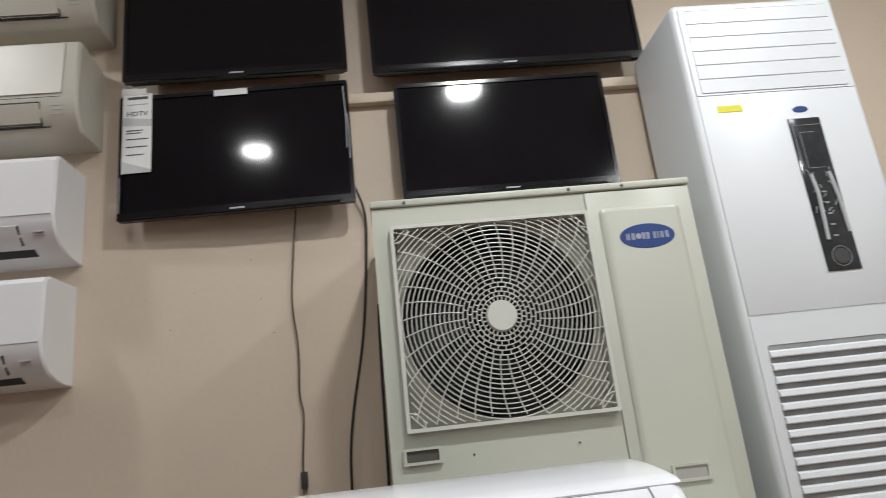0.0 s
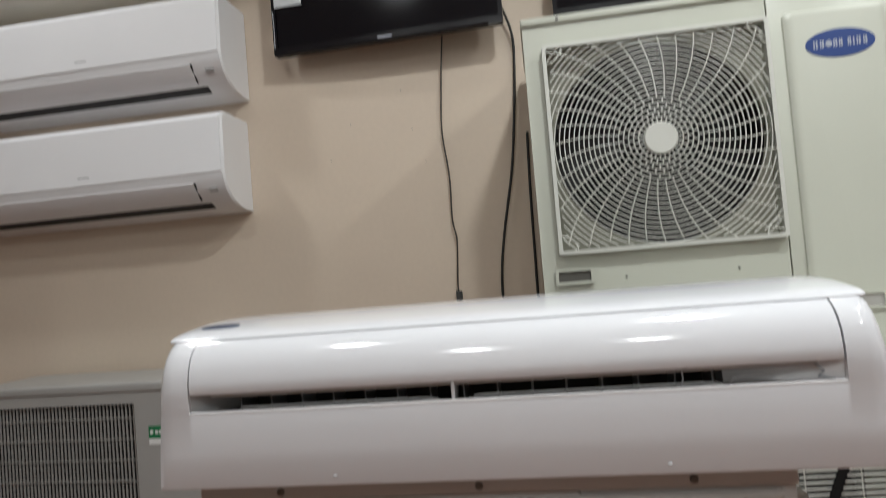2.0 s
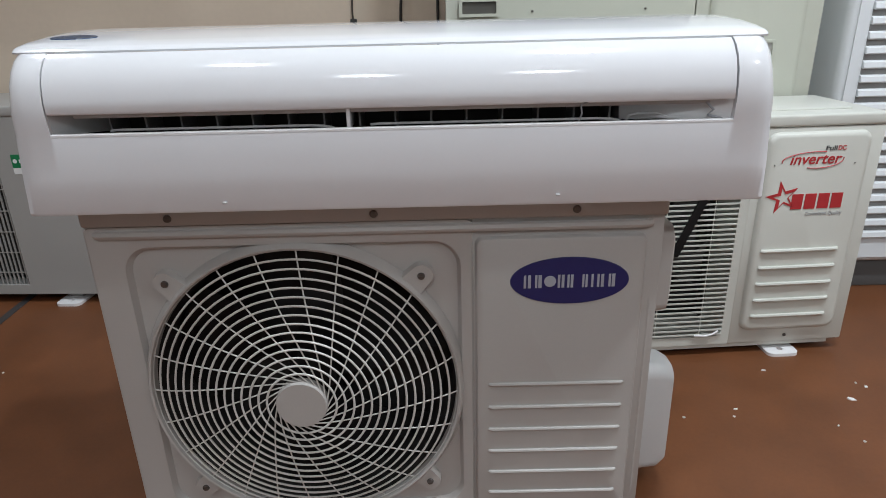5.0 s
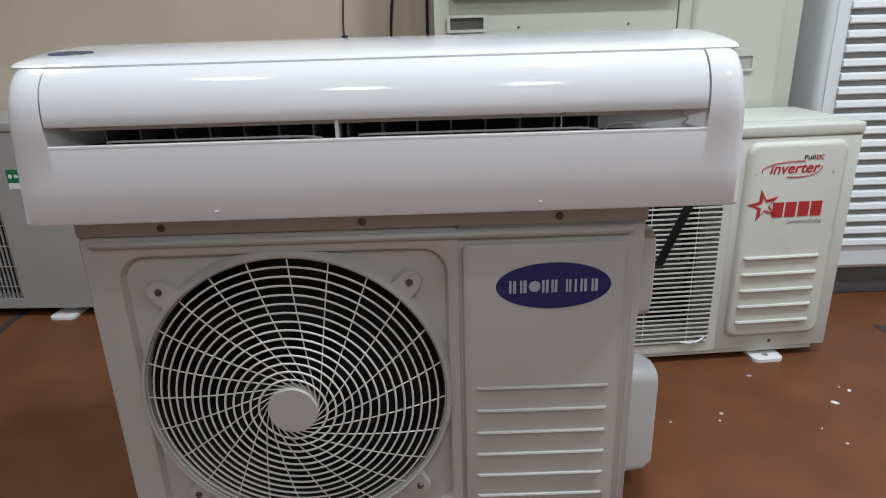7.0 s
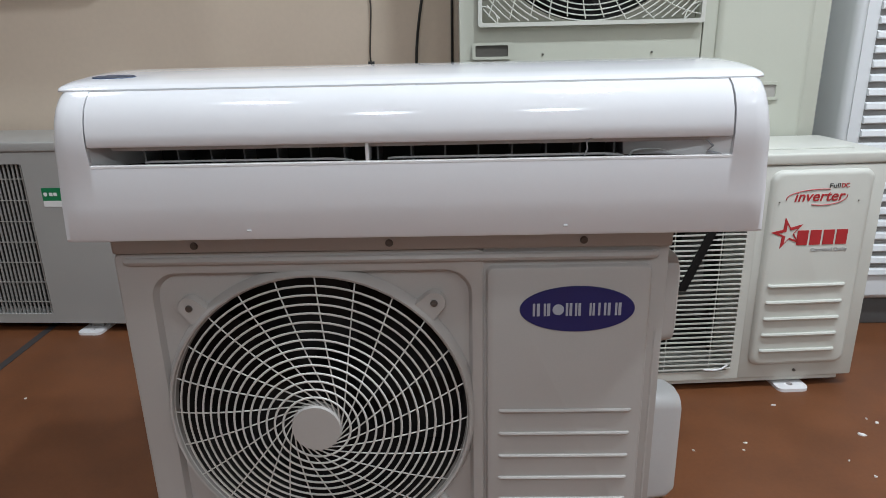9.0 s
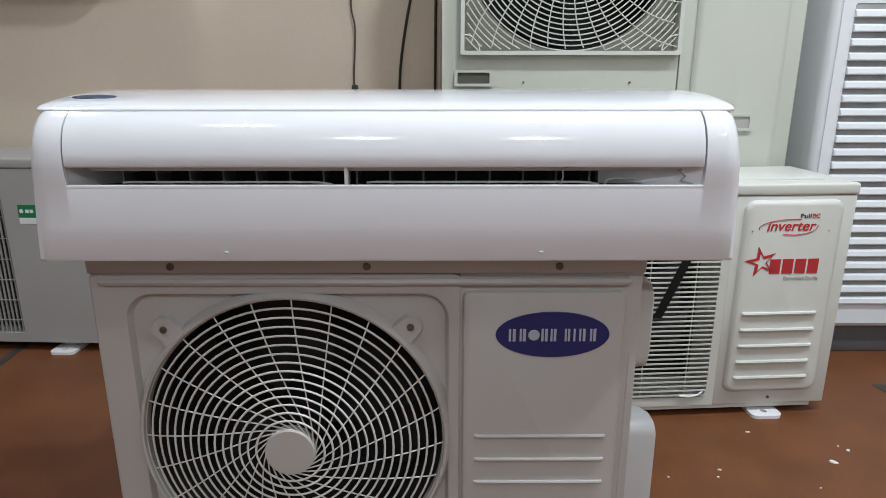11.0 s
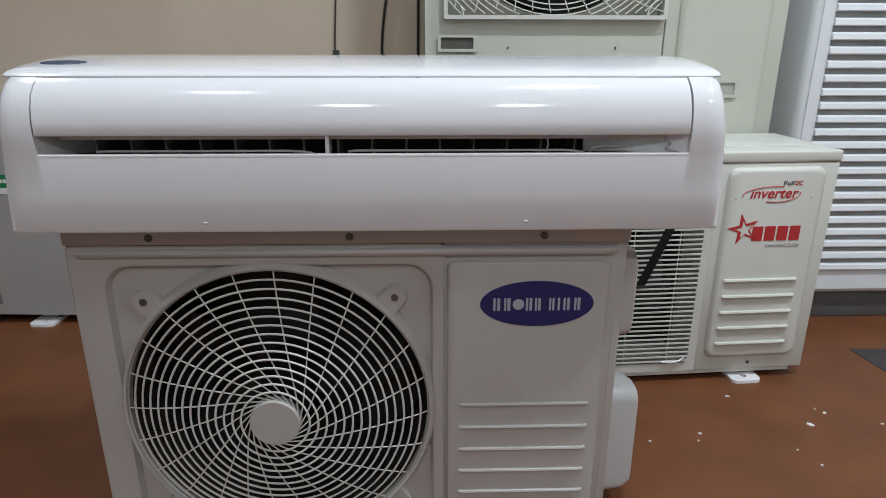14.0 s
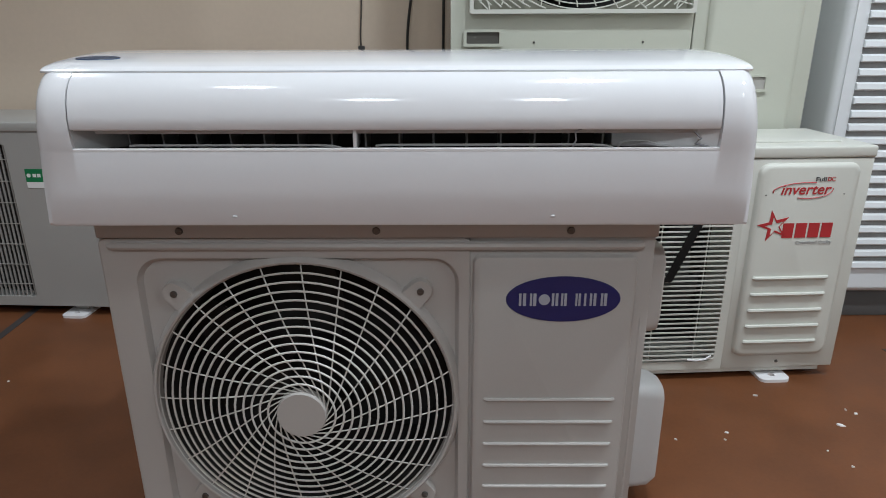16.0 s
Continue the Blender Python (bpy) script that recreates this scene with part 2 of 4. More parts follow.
def ceiling_lamp(m):
    t = thing("ceiling_lamp", m, "round white recessed ceiling downlight, switched on", "ceiling lamp", "ceiling downlights")
    g = Geo()
    prof = [(0.115, 0.0), (0.115, -0.010), (0.105, -0.016), (0.096, -0.012), (0.096, 0.0)]
    g.loft([[(r * math.cos(a), r * math.sin(a), z) for r, z in prof] for a in [2 * math.pi * k / 32 for k in range(33)]], True, False)
    part("trim_ring", g, M_CEIL, t)
    g = Geo()
    g.loft([[(0.096 * math.cos(2 * math.pi * k / 32), 0.096 * math.sin(2 * math.pi * k / 32), z) for k in range(32)] for z in (-0.004, -0.008)])
    part("diffuser", g, M_LAMP, t, "glowing round white diffuser")
    return t


for lx, ly, watts in LAMPS:
    ceiling_lamp(pose(lx, ly, CEIL - 0.001))
    ld = bpy.data.lights.new("downlight", "AREA")
    ld.shape, ld.size, ld.energy, ld.color = "DISK", 0.19, watts, (0.885, 0.97, 1.045)
    lo = new("downlight", ld)
    lo.matrix_world = pose(lx, ly, CEIL - 0.022)


# ---- fan guards ----
def fan_blades(parent, cx, cz, r, y, n=3, material=None, phase=0.0, width=0.9):
    for k in range(n):
        g = Geo()
        rows = []
        for i in range(7):
            rr = 0.05 + (r - 0.05) * i / 6
            a0 = phase + 2 * math.pi * k / n + 0.25 * i / 6
            row = []
            for j in range(6):
                a = a0 + (width + 0.35 * i / 6) * j / 5
                row.append((cx + rr * math.cos(a), y + 0.07 * j / 5 - 0.035, cz + rr * math.sin(a)))
            rows.append(row)
        top = [[(x, yy - 0.003, z) for x, yy, z in row] for row in rows]
        g.loft([top[i] + rows[i][::-1] for i in range(7)], True, True)
        part("fan_blade", g, material or M_BLADE, parent)


def round_guard(parent, cx, cz, r, y, hub, rings, spokes, bulge, sweep, wire, material):
    """A domed guard: rings, swept spokes, hub cap and rim."""
    guard = new("fan_guard")
    guard.parent = parent

    def dome(rr):
        return y - bulge * (1 - (rr / r) ** 2) ** 0.8 if rr < r else y
    for i in range(rings):
        rr = hub + (r * 0.975 - hub) * (i + 1) / rings
        part("ring", Geo().tube([(cx + rr * math.cos(2 * math.pi * k / 72), dome(rr), cz + rr * math.sin(2 * math.pi * k / 72)) for k in range(72)], wire, 6, True), material, guard)
    for s in range(spokes):
        pts = []
        for i in range(15):
            rr = hub * 0.92 + (r * 0.985 - hub * 0.92) * i / 14
            off = sweep * (math.asin(min(1, hub * 0.92 / rr)) - math.asin(hub / r))
            a = 2 * math.pi * s / spokes - 0.04 - off
            pts.append((cx + rr * math.cos(a), dome(rr) + wire * 0.9, cz + rr * math.sin(a)))
        part("spoke", Geo().tube(pts, wire * 0.68, 5), material, guard)
    g = Geo()
    prof = [(r * 0.965, 0.008), (r * 0.970, -0.004), (r * 0.980, -0.010), (r * 0.992, -0.011), (r * 1.006, -0.006), (r * 1.020, 0.002), (r * 1.030, 0.009)]
    g.loft([[(cx + q * math.cos(a), y + d, cz + q * math.sin(a)) for q, d in prof] for a in [2 * math.pi * k / 72 for k in range(73)]], False, False)
    part("rim", g, M_GREY, guard)
    yh = dome(hub)
    part("hub_cap", Geo().disc(cx, cz, hub, hub, yh + 0.012, yh - 0.0045, 40, 0.002), M_GREY, guard)
    return guard


def badge(parent, cx, cz, w, h, y, material):
    """An oval badge with a plain disc and plain bars in place of its brand lettering."""
    b = part("badge", Geo().disc(cx, cz, w / 2, h / 2, y + 0.003, y - 0.0015, 56, 0.001), material, parent, "oval navy blue badge with silver marks")
    part("badge_disc", Geo().disc(cx - 0.165 * w, cz, 0.050 * w, 0.050 * w, y - 0.0014, y - 0.0026, 20, 0.0003), M_SILVER, b)
    hh = h * 0.135
    for a, c in ((-0.385, -0.365), (-0.350, -0.325), (-0.290, -0.272), (-0.262, -0.235), (-0.100, -0.080), (-0.068, -0.045), (-0.020, -0.002), (0.008, 0.030),
                 (0.105, 0.122), (0.132, 0.150), (0.180, 0.198), (0.230, 0.248), (0.262, 0.285), (0.325, 0.343), (0.353, 0.378)):
        part("badge_bar", Geo().box(cx + a * w, cx + c * w, y - 0.0024, y - 0.0013, cz - hh, cz + hh), M_SILVER, b)
    return b


def screw(parent, x, y, z, r=0.006):
    g = Geo().disc(x, z, r, r, y + 0.002, y - 0.003, 14, 0.001)
    g.box(x - r * 0.7, x + r * 0.7, y - 0.0042, y - 0.0028, z - r * 0.14, z + r * 0.14)
    part("screw", g, M_SCREW, parent)


def casing(parent, x0, x1, y0, y1, z0, z1, material, t=0.012):
    g = Geo()
    g.box(x0, x0 + t, y0, y1, z0, z1, 0.003)
    g.box(x1 - t, x1, y0, y1, z0, z1, 0.003)
    g.box(x0 + t, x1 - t, y1 - t, y1, z0, z1)
    g.box(x0 + t, x1 - t, y0 + 0.02, y1 - t, z0, z0 + t)
    part("casing", g, material, parent)
    # Dark sheet behind the fan; the unlit depth is put into its colour.
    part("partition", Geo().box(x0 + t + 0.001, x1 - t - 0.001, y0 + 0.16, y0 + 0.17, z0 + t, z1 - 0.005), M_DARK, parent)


def foot(parent, x, y, material):
    g = Geo()
    out = rrect(x - 0.038, x + 0.038, y - 0.040, y + 0.06, 0.016)
    hole = [(x + 0.008 * math.cos(a), y - 0.014 + 0.008 * math.sin(a)) for a in [radians(45 + 360 * k / 28 - 0) for k in range(28)]]
    g.loft([[(a, b, 0.0) for a, b in out], [(a, b, 0.008) for a, b in out], [(a, b, 0.008) for a, b in hole], [(a, b, 0.0) for a, b in hole]], True, False)
    part("foot", g, material, parent)


# ---- the front outdoor unit ----
def front_outdoor_unit():
    t = thing("outdoor_unit", pose(0, 0, 0, 0, 0, 2.6), "warm grey outdoor unit with round fan guard on the floor", "outdoor unit")
    x0, x1, zt = -0.293, 0.546, 0.565
    casing(t, x0, x1, 0.006, 0.33, 0.004, 0.533, M_GREY)
    cx, cz, r = 0.0035, 0.2545, 0.2460
    # front sheet with its round opening, rim frame and raised service panel
    part("front_panel", hole_plate(x0 + 0.004, 0.266, 0.005, 0.534, cx, cz, r * 0.985, 0.012, 0.015), M_GREY, t)
    # Near-black tube in place of shade inside the grey collar.
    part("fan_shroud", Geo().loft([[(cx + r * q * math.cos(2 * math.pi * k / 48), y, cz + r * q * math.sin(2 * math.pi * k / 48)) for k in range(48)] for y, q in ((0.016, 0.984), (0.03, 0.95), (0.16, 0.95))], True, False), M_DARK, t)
    outer = rrect(x0, 0.269, 0.004, 0.533, 0.010)
    inner = rrect(-0.2445, 0.2525, 0.020, 0.5035, 0.042)
    inner2 = rrect(-0.2375, 0.2455, 0.027, 0.4955, 0.038)
    g = Geo()
    g.loft([[(x, 0.02, z) for x, z in outer], [(x, 0.003, z) for x, z in outer], [(a + (0.003 if a < 0 else -0.003), 0.0, b) for a, b in outer],
            [(x, 0.0, z) for x, z in inner], [(x * 0.75 + a * 0.25, 0.0008, z * 0.75 + b * 0.25) for (x, z), (a, b) in zip(inner, inner2)], [(x * 0.2 + a * 0.8, 0.009, z * 0.2 + b * 0.8) for (x, z), (a, b) in zip(inner, inner2)], [(x, 0.0125, z) for x, z in inner2]], True, False)
    part("front_frame", g, M_GREY, t)
    part("side_strip", Geo().box(0.2675, x1, 0.004, 0.02, 0.004, 0.533, 0.002), M_GREY, t)
    sp = part("service_panel", Geo().pillow(0.2715, 0.523, 0.012, 0.506, 0.012, 0.006, -0.005, 0.006), M_GREY, t)
    part("edge_bead", Geo().tube([(0.5345, 0.0075, 0.030), (0.5345, 0.0064, 0.040), (0.5345, 0.0064, 0.395), (0.5345, 0.0075, 0.405)], 0.0034, 8), M_GREY, t)
    for k in range(6):
        z = 0.2605 - 0.0423 * k
        part("rib", Geo().tube([(0.293, -0.004, z), (0.297, -0.0065, z), (0.498, -0.0065, z), (0.502, -0.004, z)], 0.0032, 8), M_GREY, sp)
    badge(sp, 0.4107, 0.4363, 0.176, 0.0755, -0.0052, M_BLUE)
    # lid with lip, bead and screws
    part("lid", Geo().box(x0 + 0.001, x1 + 0.002, -0.004, 0.334, 0.534, zt, 0.004, 3), M_GREY, t)
    part("lid_bead", Geo().tube([(x0 + 0.018, 0.003, 0.5215), (x0 + 0.023, -0.001, 0.5215), (0.520, -0.001, 0.5215), (0.525, 0.003, 0.5215)], 0.0065, 8), M_GREY, t)
    for x in (-0.165, 0.128, 0.4165):
        screw(t, x, -0.004, 0.546)
    for x, z in ((-0.1878, 0.4440), (0.1920, 0.4475), (-0.1850, 0.068), (0.1940, 0.071)):
        g = Geo()
        d = Vector((cx - x, cz - z)).normalized()
        p = Vector((-d.y, d.x))
        ring = []
        for k in range(13):
            a = math.pi * k / 12
            q = Vector((x, z)) + 0.0185 * (math.cos(a) * p - math.sin(a) * d)
            ring.append((q.x, q.y))
        e = Vector((x, z)) + 0.026 * d
        ring += [((e - 0.021 * p).x, (e - 0.021 * p).y), ((e + 0.021 * p).x, (e + 0.021 * p).y)]
        mid = sum((Vector(q) for q in ring), Vector((0, 0))) / len(ring)
        g.loft([[(a, 0.012, b) for a, b in ring], [(a, 0.002, b) for a, b in ring], [(mid.x + (a - mid.x) * 0.9, -0.002, mid.y + (b - mid.y) * 0.9) for a, b in ring]])
        part("guard_lug", g, M_GREY, t)
        screw(t, x, -0.002, z, 0.0058)
    round_guard(t, cx, cz, r, 0.002, 0.0400, 15, 24, 0.042, 1.15, 0.0018, M_WIRE)
    fan_blades(t, cx, cz, r * 0.92, 0.085)
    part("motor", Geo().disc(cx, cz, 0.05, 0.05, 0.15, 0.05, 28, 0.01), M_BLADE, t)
    # pipe cover and handle shell on the side
    g = Geo()
    rings = []
    for x, e in ((x1, 0.0), (x1 + 0.050, 0.004), (x1 + 0.065, 0.012), (x1 + 0.072, 0.030)):
        rings.append([(x, a, b) for a, b in rrect(0.05 + e, 0.14 - e, 0.030 + e, 0.248 - e, 0.022)])
    part("valve_cover", g.loft(rings), M_VALVE, t, "pale plastic valve cover")
    g = Geo()
    rings = []
    for x, e in ((x1, 0.0), (x1 + 0.036, 0.005), (x1 + 0.042, 0.016)):
        rings.append([(x, a, b) for a, b in rrect(0.05 + e, 0.17 - e, 0.343 + e, 0.500 - e, 0.02)])
    part("side_handle", g.loft(rings), M_GREY, t)
    for x in (-0.16, 0.40):
        foot(t, x, 0.03, M_GREY)
        part("foot_rail", Geo().box(x - 0.025, x + 0.025, 0.05, 0.30, 0.0, 0.0045), M_GREY, t)
    return t


front_outdoor_unit()


# ---- the indoor unit lying on top ----
def indoor_unit_front():
    t = thing("indoor_unit", pose(0, 0, 0, 0, 0, 2.6), "glossy white split indoor unit resting on the outdoor unit", "indoor unit")
    xl, xr, zb, zs = -0.3165, 0.6435, 0.5665, 0.6755
    a, b = -0.2715, 0.5985                        # ends of the outlet and the front flap
    top = [(-0.019, 0.7762), (-0.016, 0.7790), (-0.008, 0.7822), (0.020, 0.7872), (0.070, 0.7930), (0.120, 0.7965), (0.165, 0.7980), (0.20, 0.7975)]

    def top_z(x, y):
        z = np.interp(y, [p[0] for p in top], [p[1] for p in top])
        d = min(1.0, min(x - xl, xr - x) / 0.030)
        return 0.7762 + (z - 0.7762) * (0.93 + 0.07 * math.sin(d * math.pi / 2))

    # one moulded casing: lower panel and both end caps, open at the outlet
    low = [(-0.041, zb), (-0.0480, zb + 0.0015), (-0.0502, zb + 0.005), (-0.0514, 0.620), (-0.0526, zs - 0.004)]
    cap = [(-0.0530, zs - 0.001), (-0.0545, 0.695), (-0.0550, 0.706), (-0.0540, 0.720), (-0.0505, 0.738), (-0.0430, 0.754), (-0.0325, 0.7660), (-0.020, 0.7745), (0.20, 0.7725), (0.20, zb)]
    mid = [(-0.0522, zs - 0.0018), (-0.0500, zs), (-0.044, zs + 0.0004), (-0.039, zs - 0.004), (-0.036, 0.664), (-0.034, 0.662), (-0.032, 0.661), (-0.031, 0.660), (0.20, 0.6595), (0.20, zb)]

    def end_ring(k, side):
        e = 0.0 if k < 0.55 else 0.014 * ((k - 0.55) / 0.45) ** 2.6
        ring = []
        for y, z in low + cap:
            if side < 0:
                xo = np.interp(z, [zb, 0.62, 0.70, 0.775], [-0.3265, -0.3250, -0.3215, -0.3150])
            else:
                xo = np.interp(z, [zb, 0.62, 0.70, 0.775], [0.6525, 0.6525, 0.6500, 0.6420])
            xi = a if side < 0 else b
            ring.append((xi + (xo - xi) * k, y + (e * np.interp(z, [0.58, 0.72], [0.15, 1.0]) if y < 0.1 else 0), z))
        return ring

    steps = (1.0, 0.985, 0.94, 0.86, 0.74, 0.5, 0.06, 0.0)
    rings = [end_ring(k, -1) for k in steps] + [[(x, y, z) for y, z in low + mid] for x in (a, a + 0.003, b - 0.003, b)] + [end_ring(k, 1) for k in steps[::-1]]
    part("casing", Geo().loft(rings), M_WHITE, t, weld=True)
    # Brighter white strip added as the highlight along the lower lip.
    rim = Geo().prism([(-0.0527, zs - 0.0022), (-0.0527, zs + 0.0004), (-0.0505, zs + 0.0018), (-0.0475, zs + 0.0016), (-0.0475, zs - 0.001)], a - 0.001, b + 0.001)
    part("outlet_rim_highlight", rim, M_WHITE2, t)
    # front flap, a curved sheet
    outer = [(-0.0540, 0.7020), (-0.0552, 0.7045), (-0.0547, 0.719), (-0.0510, 0.737), (-0.0435, 0.7535), (-0.0332, 0.7658), (-0.022, 0.7738)]
    inner = [(y + 0.007, z - 0.004) for y, z in outer[::-1]]
    inner[-1] = (-0.0475, 0.7022)
    part("front_flap", Geo().prism(outer + inner, a + 0.0025, b - 0.0030), M_WHITE, t, "curved glossy white front flap")
    # top cover with blunt corners, standing a little over both ends
    xs = [xl - 0.002, xl - 0.001, xl + 0.003, xl + 0.010, xl + 0.025, xl + 0.042, xr - 0.042, xr - 0.025, xr - 0.010, xr - 0.003, xr + 0.001, xr + 0.002]
    rings = []
    for x in xs:
        e = 0.005 * max(0.0, 1 - min(x - xl + 0.002, xr + 0.002 - x) / 0.010) ** 2.0
        rings.append([(x, y + (e if y < 0.1 else 0), top_z(max(xl, min(xr, x)), y)) for y, z in top] + [(x, 0.20, 0.772), (x, -0.018 + e, 0.7740)])
    part("top_cover", Geo().loft(rings), M_WHITE, t)
    part("back_body", Geo().prism([(0.05, 0.660), (0.05, 0.758), (0.20, 0.758), (0.20, 0.660)], a, b), M_WHITE2, t)
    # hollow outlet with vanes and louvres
    # Near-black floor and back: the hollow's shade is put into their colour.
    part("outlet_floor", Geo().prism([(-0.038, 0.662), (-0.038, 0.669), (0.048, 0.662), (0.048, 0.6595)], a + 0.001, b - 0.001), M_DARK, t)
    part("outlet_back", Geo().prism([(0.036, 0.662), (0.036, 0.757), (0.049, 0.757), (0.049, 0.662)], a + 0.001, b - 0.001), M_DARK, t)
    # Underside of the white flap, its shade given as grey colour.
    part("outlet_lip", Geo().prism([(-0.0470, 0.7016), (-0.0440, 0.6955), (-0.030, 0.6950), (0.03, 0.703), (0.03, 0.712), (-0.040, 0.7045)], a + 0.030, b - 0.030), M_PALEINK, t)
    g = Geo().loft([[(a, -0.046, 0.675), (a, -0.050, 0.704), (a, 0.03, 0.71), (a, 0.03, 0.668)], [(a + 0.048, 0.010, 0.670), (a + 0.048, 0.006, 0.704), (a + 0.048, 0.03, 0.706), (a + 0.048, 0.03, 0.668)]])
    # Left end wall greyed to paint in its shade.
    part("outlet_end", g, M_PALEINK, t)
    g = Geo().loft([[(b, -0.044, 0.675), (b, -0.046, 0.700), (b, 0.03, 0.712), (b, 0.03, 0.668)], [(b - 0.07, -0.026, 0.674), (b - 0.07, -0.022, 0.697), (b - 0.07, 0.03, 0.704), (b - 0.07, 0.03, 0.670)],
                    [(b - 0.135, -0.012, 0.673), (b - 0.135, -0.008, 0.695), (b - 0.135, 0.03, 0.70), (b - 0.135, 0.03, 0.670)]])
    part("outlet_end", g, M_WHITE2, t)
    part("film_fold", Geo().tube([(b - 0.012, -0.046, 0.6765), (b - 0.030, -0.043, 0.681), (b - 0.024, -0.046, 0.688), (b - 0.034, -0.044, 0.698)], 0.0016, 6), M_FILM, t)
    g = Geo()
    sheet = [(0.0, 0.0), (0.004, 0.006), (0.016, 0.0085), (0.040, 0.0080), (0.052, 0.0045), (0.060, 0.0)]
    g.loft([[(b - 0.132 + u, -0.040 + d, 0.6755 + v) for u, v in sheet] for d in (0.0, 0.010)], False, False)
    part("film_fold", g, M_WHITE2, t, "crumpled clear wrap left in the outlet")
    part("film_fold", Geo().tube([(b - 0.196, -0.046, 0.6755), (b - 0.192, -0.047, 0.687), (b - 0.194, -0.049, 0.698), (b - 0.186, -0.051, 0.7025)], 0.0012, 6), M_FILM, t)
    for k in range(15):
        x = a + 0.066 + k * 0.0465
        part("vane", Geo().prism([(-0.026, 0.670), (-0.030, 0.695), (0.022, 0.706), (0.022, 0.666)], x, x + 0.0022), M_VANE, t)
    for x0, x1 in ((a + 0.07, 0.088), (0.136, b - 0.140)):
        part("louvre", Geo().tube([(x0, -0.036, 0.6775), (x0 + 0.01, -0.040, 0.6792), (x1 - 0.03, -0.040, 0.6792), (x1 - 0.012, -0.040, 0.6780), (x1, -0.036, 0.675)], 0.0017, 6), M_PALEINK, t)
    part("outlet_divider", Geo().box(0.1065, 0.1115, -0.049, 0.02, 0.675, 0.7015, 0.001), M_WHITE, t)
    # oval badge on the curved top
    rings = []
    for lift, e in ((0.0, 0.0), (0.0012, 0.001)):
        ring = []
        for k in range(32):
            an = 2 * math.pi * k / 32
            x, y = -0.2680 + (0.0320 - e) * math.cos(an), 0.046 + (0.0165 - e) * math.sin(an)
            ring.append((x, y, top_z(x, y) + lift))
        rings.append(ring)
    # The slate tone holds the gloss reflection on the blue badge.
    part("badge", Geo().loft(rings), M_SLATE, t, "small oval blue badge, its sheen painted as a slate tone")
    for x in (-0.066, 0.377):
        part("screw_cover", Geo().box(x, x + 0.006, -0.0520, -0.0500, 0.5800, 0.5825, 0.0005), M_VALVE, t)
    return t


indoor_unit_front()


# ---- the tall outdoor unit against the wall ----
def square_guard(parent, x0, x1, z0, z1, cx, cz, y, hub, rings, spokes, wire, material):
    guard = new("fan_guard")
    guard.parent = parent
    rmax = max(math.hypot(x - cx, z - cz) for x in (x0, x1) for z in (z0, z1))
    step = (min(x1 - cx, cx - x0, z1 - cz, cz - z0) - hub) / rings
    r = hub + step
    while r < rmax - 0.01:
        inside = [x0 < cx + r * math.cos(2 * math.pi * k / 96) < x1 and z0 < cz + r * math.sin(2 * math.pi * k / 96) < z1 for k in range(96)]
        if all(inside):
            part("ring", Geo().tube([(cx + r * math.cos(2 * math.pi * k / 96), y, cz + r * math.sin(2 * math.pi * k / 96)) for k in range(96)], wire, 5, True), material, guard)
        else:
            start = inside.index(False)
            run = []
            for q in range(97):
                k = (start + q) % 96
                if inside[k] and q < 96:
                    run.append((cx + r * math.cos(2 * math.pi * k / 96), y, cz + r * math.sin(2 * math.pi * k / 96)))
                else:
                    if len(run) > 1:
                        part("ring_arc", Geo().tube(run, wire, 5), material, guard)
                    run = []
        r += step
    for s in range(spokes):
        pts = []
        rr = hub + 5 * step
        while rr < rmax:
            q = (rr - hub) / 0.28
            a = 2 * math.pi * s / spokes + 0.20 * q * q
            x, z = cx + rr * math.cos(a), cz + rr * math.sin(a)
            if not (x0 < x < x1 and z0 < z < z1):
                break
            pts.append((x, y - wire, z))
            rr += 0.016
        part("spoke", Geo().tube(pts, wire * 0.9, 5), material, guard)
    for band in range(5):
        me = None
        for s in range(26):
            if me is None:
                o = part("spoke_stub", Geo().tube([(hub + band * step, 0, 0), (hub + (band + 1) * step, 0, 0)], wire, 5), material, guard)
                me = o.data
            else:
                o = new("spoke_stub", me)
                o.parent = guard
            o.location, o.rotation_euler = (cx, y - wire, cz), (0, 2 * math.pi * (s + 0.5 * (band % 2)) / 26, 0)
    outer, inner = rrect(x0 - 0.008, x1 + 0.008, z0 - 0.008, z1 + 0.008, 0.006), rrect(x0 + 0.002, x1 - 0.002, z0 + 0.002, z1 - 0.002, 0.004)
    part("guard_frame", ring_plate(outer, inner, y - 0.006, y + 0.012, 0.018), material, guard)
    part("hub_cap", Geo().disc(cx, cz, hub, hub, y + 0.006, y - 0.008, 36, 0.003), material, guard)
    for sx, sz in ((x0, z0), (x1, z0), (x0, z1), (x1, z1)):
        ax, az = (1 if sx == x0 else -1), (1 if sz == z0 else -1)
        pts = [(sx + ax * 0.042 * math.cos(b), y - wire, sz + az * 0.042 * math.sin(b)) for b in [radians(90 * k / 6) for k in range(7)]]
        part("corner_loop", Geo().tube(pts, wire, 5), material, guard)


def recess_handle(parent, x0, x1, z0, z1, y, material, depth, pocket):
    h = part("handle_frame", ring_plate(rrect(x0, x1, z0, z1, 0.004), rrect(x0 + 0.008, x1 - 0.008, z0 + 0.007, z1 - 0.007, 0.003), y - 0.004, y + depth, 0.006), material, parent)
    # Shallow flat plate; the recess's shade is put into its darker colour.
    part("handle_pocket", Geo().box(x0 + 0.007, x1 - 0.007, y + depth - 0.004, y + depth + 0.008, z0 + 0.006, z1 - 0.006), pocket, h)


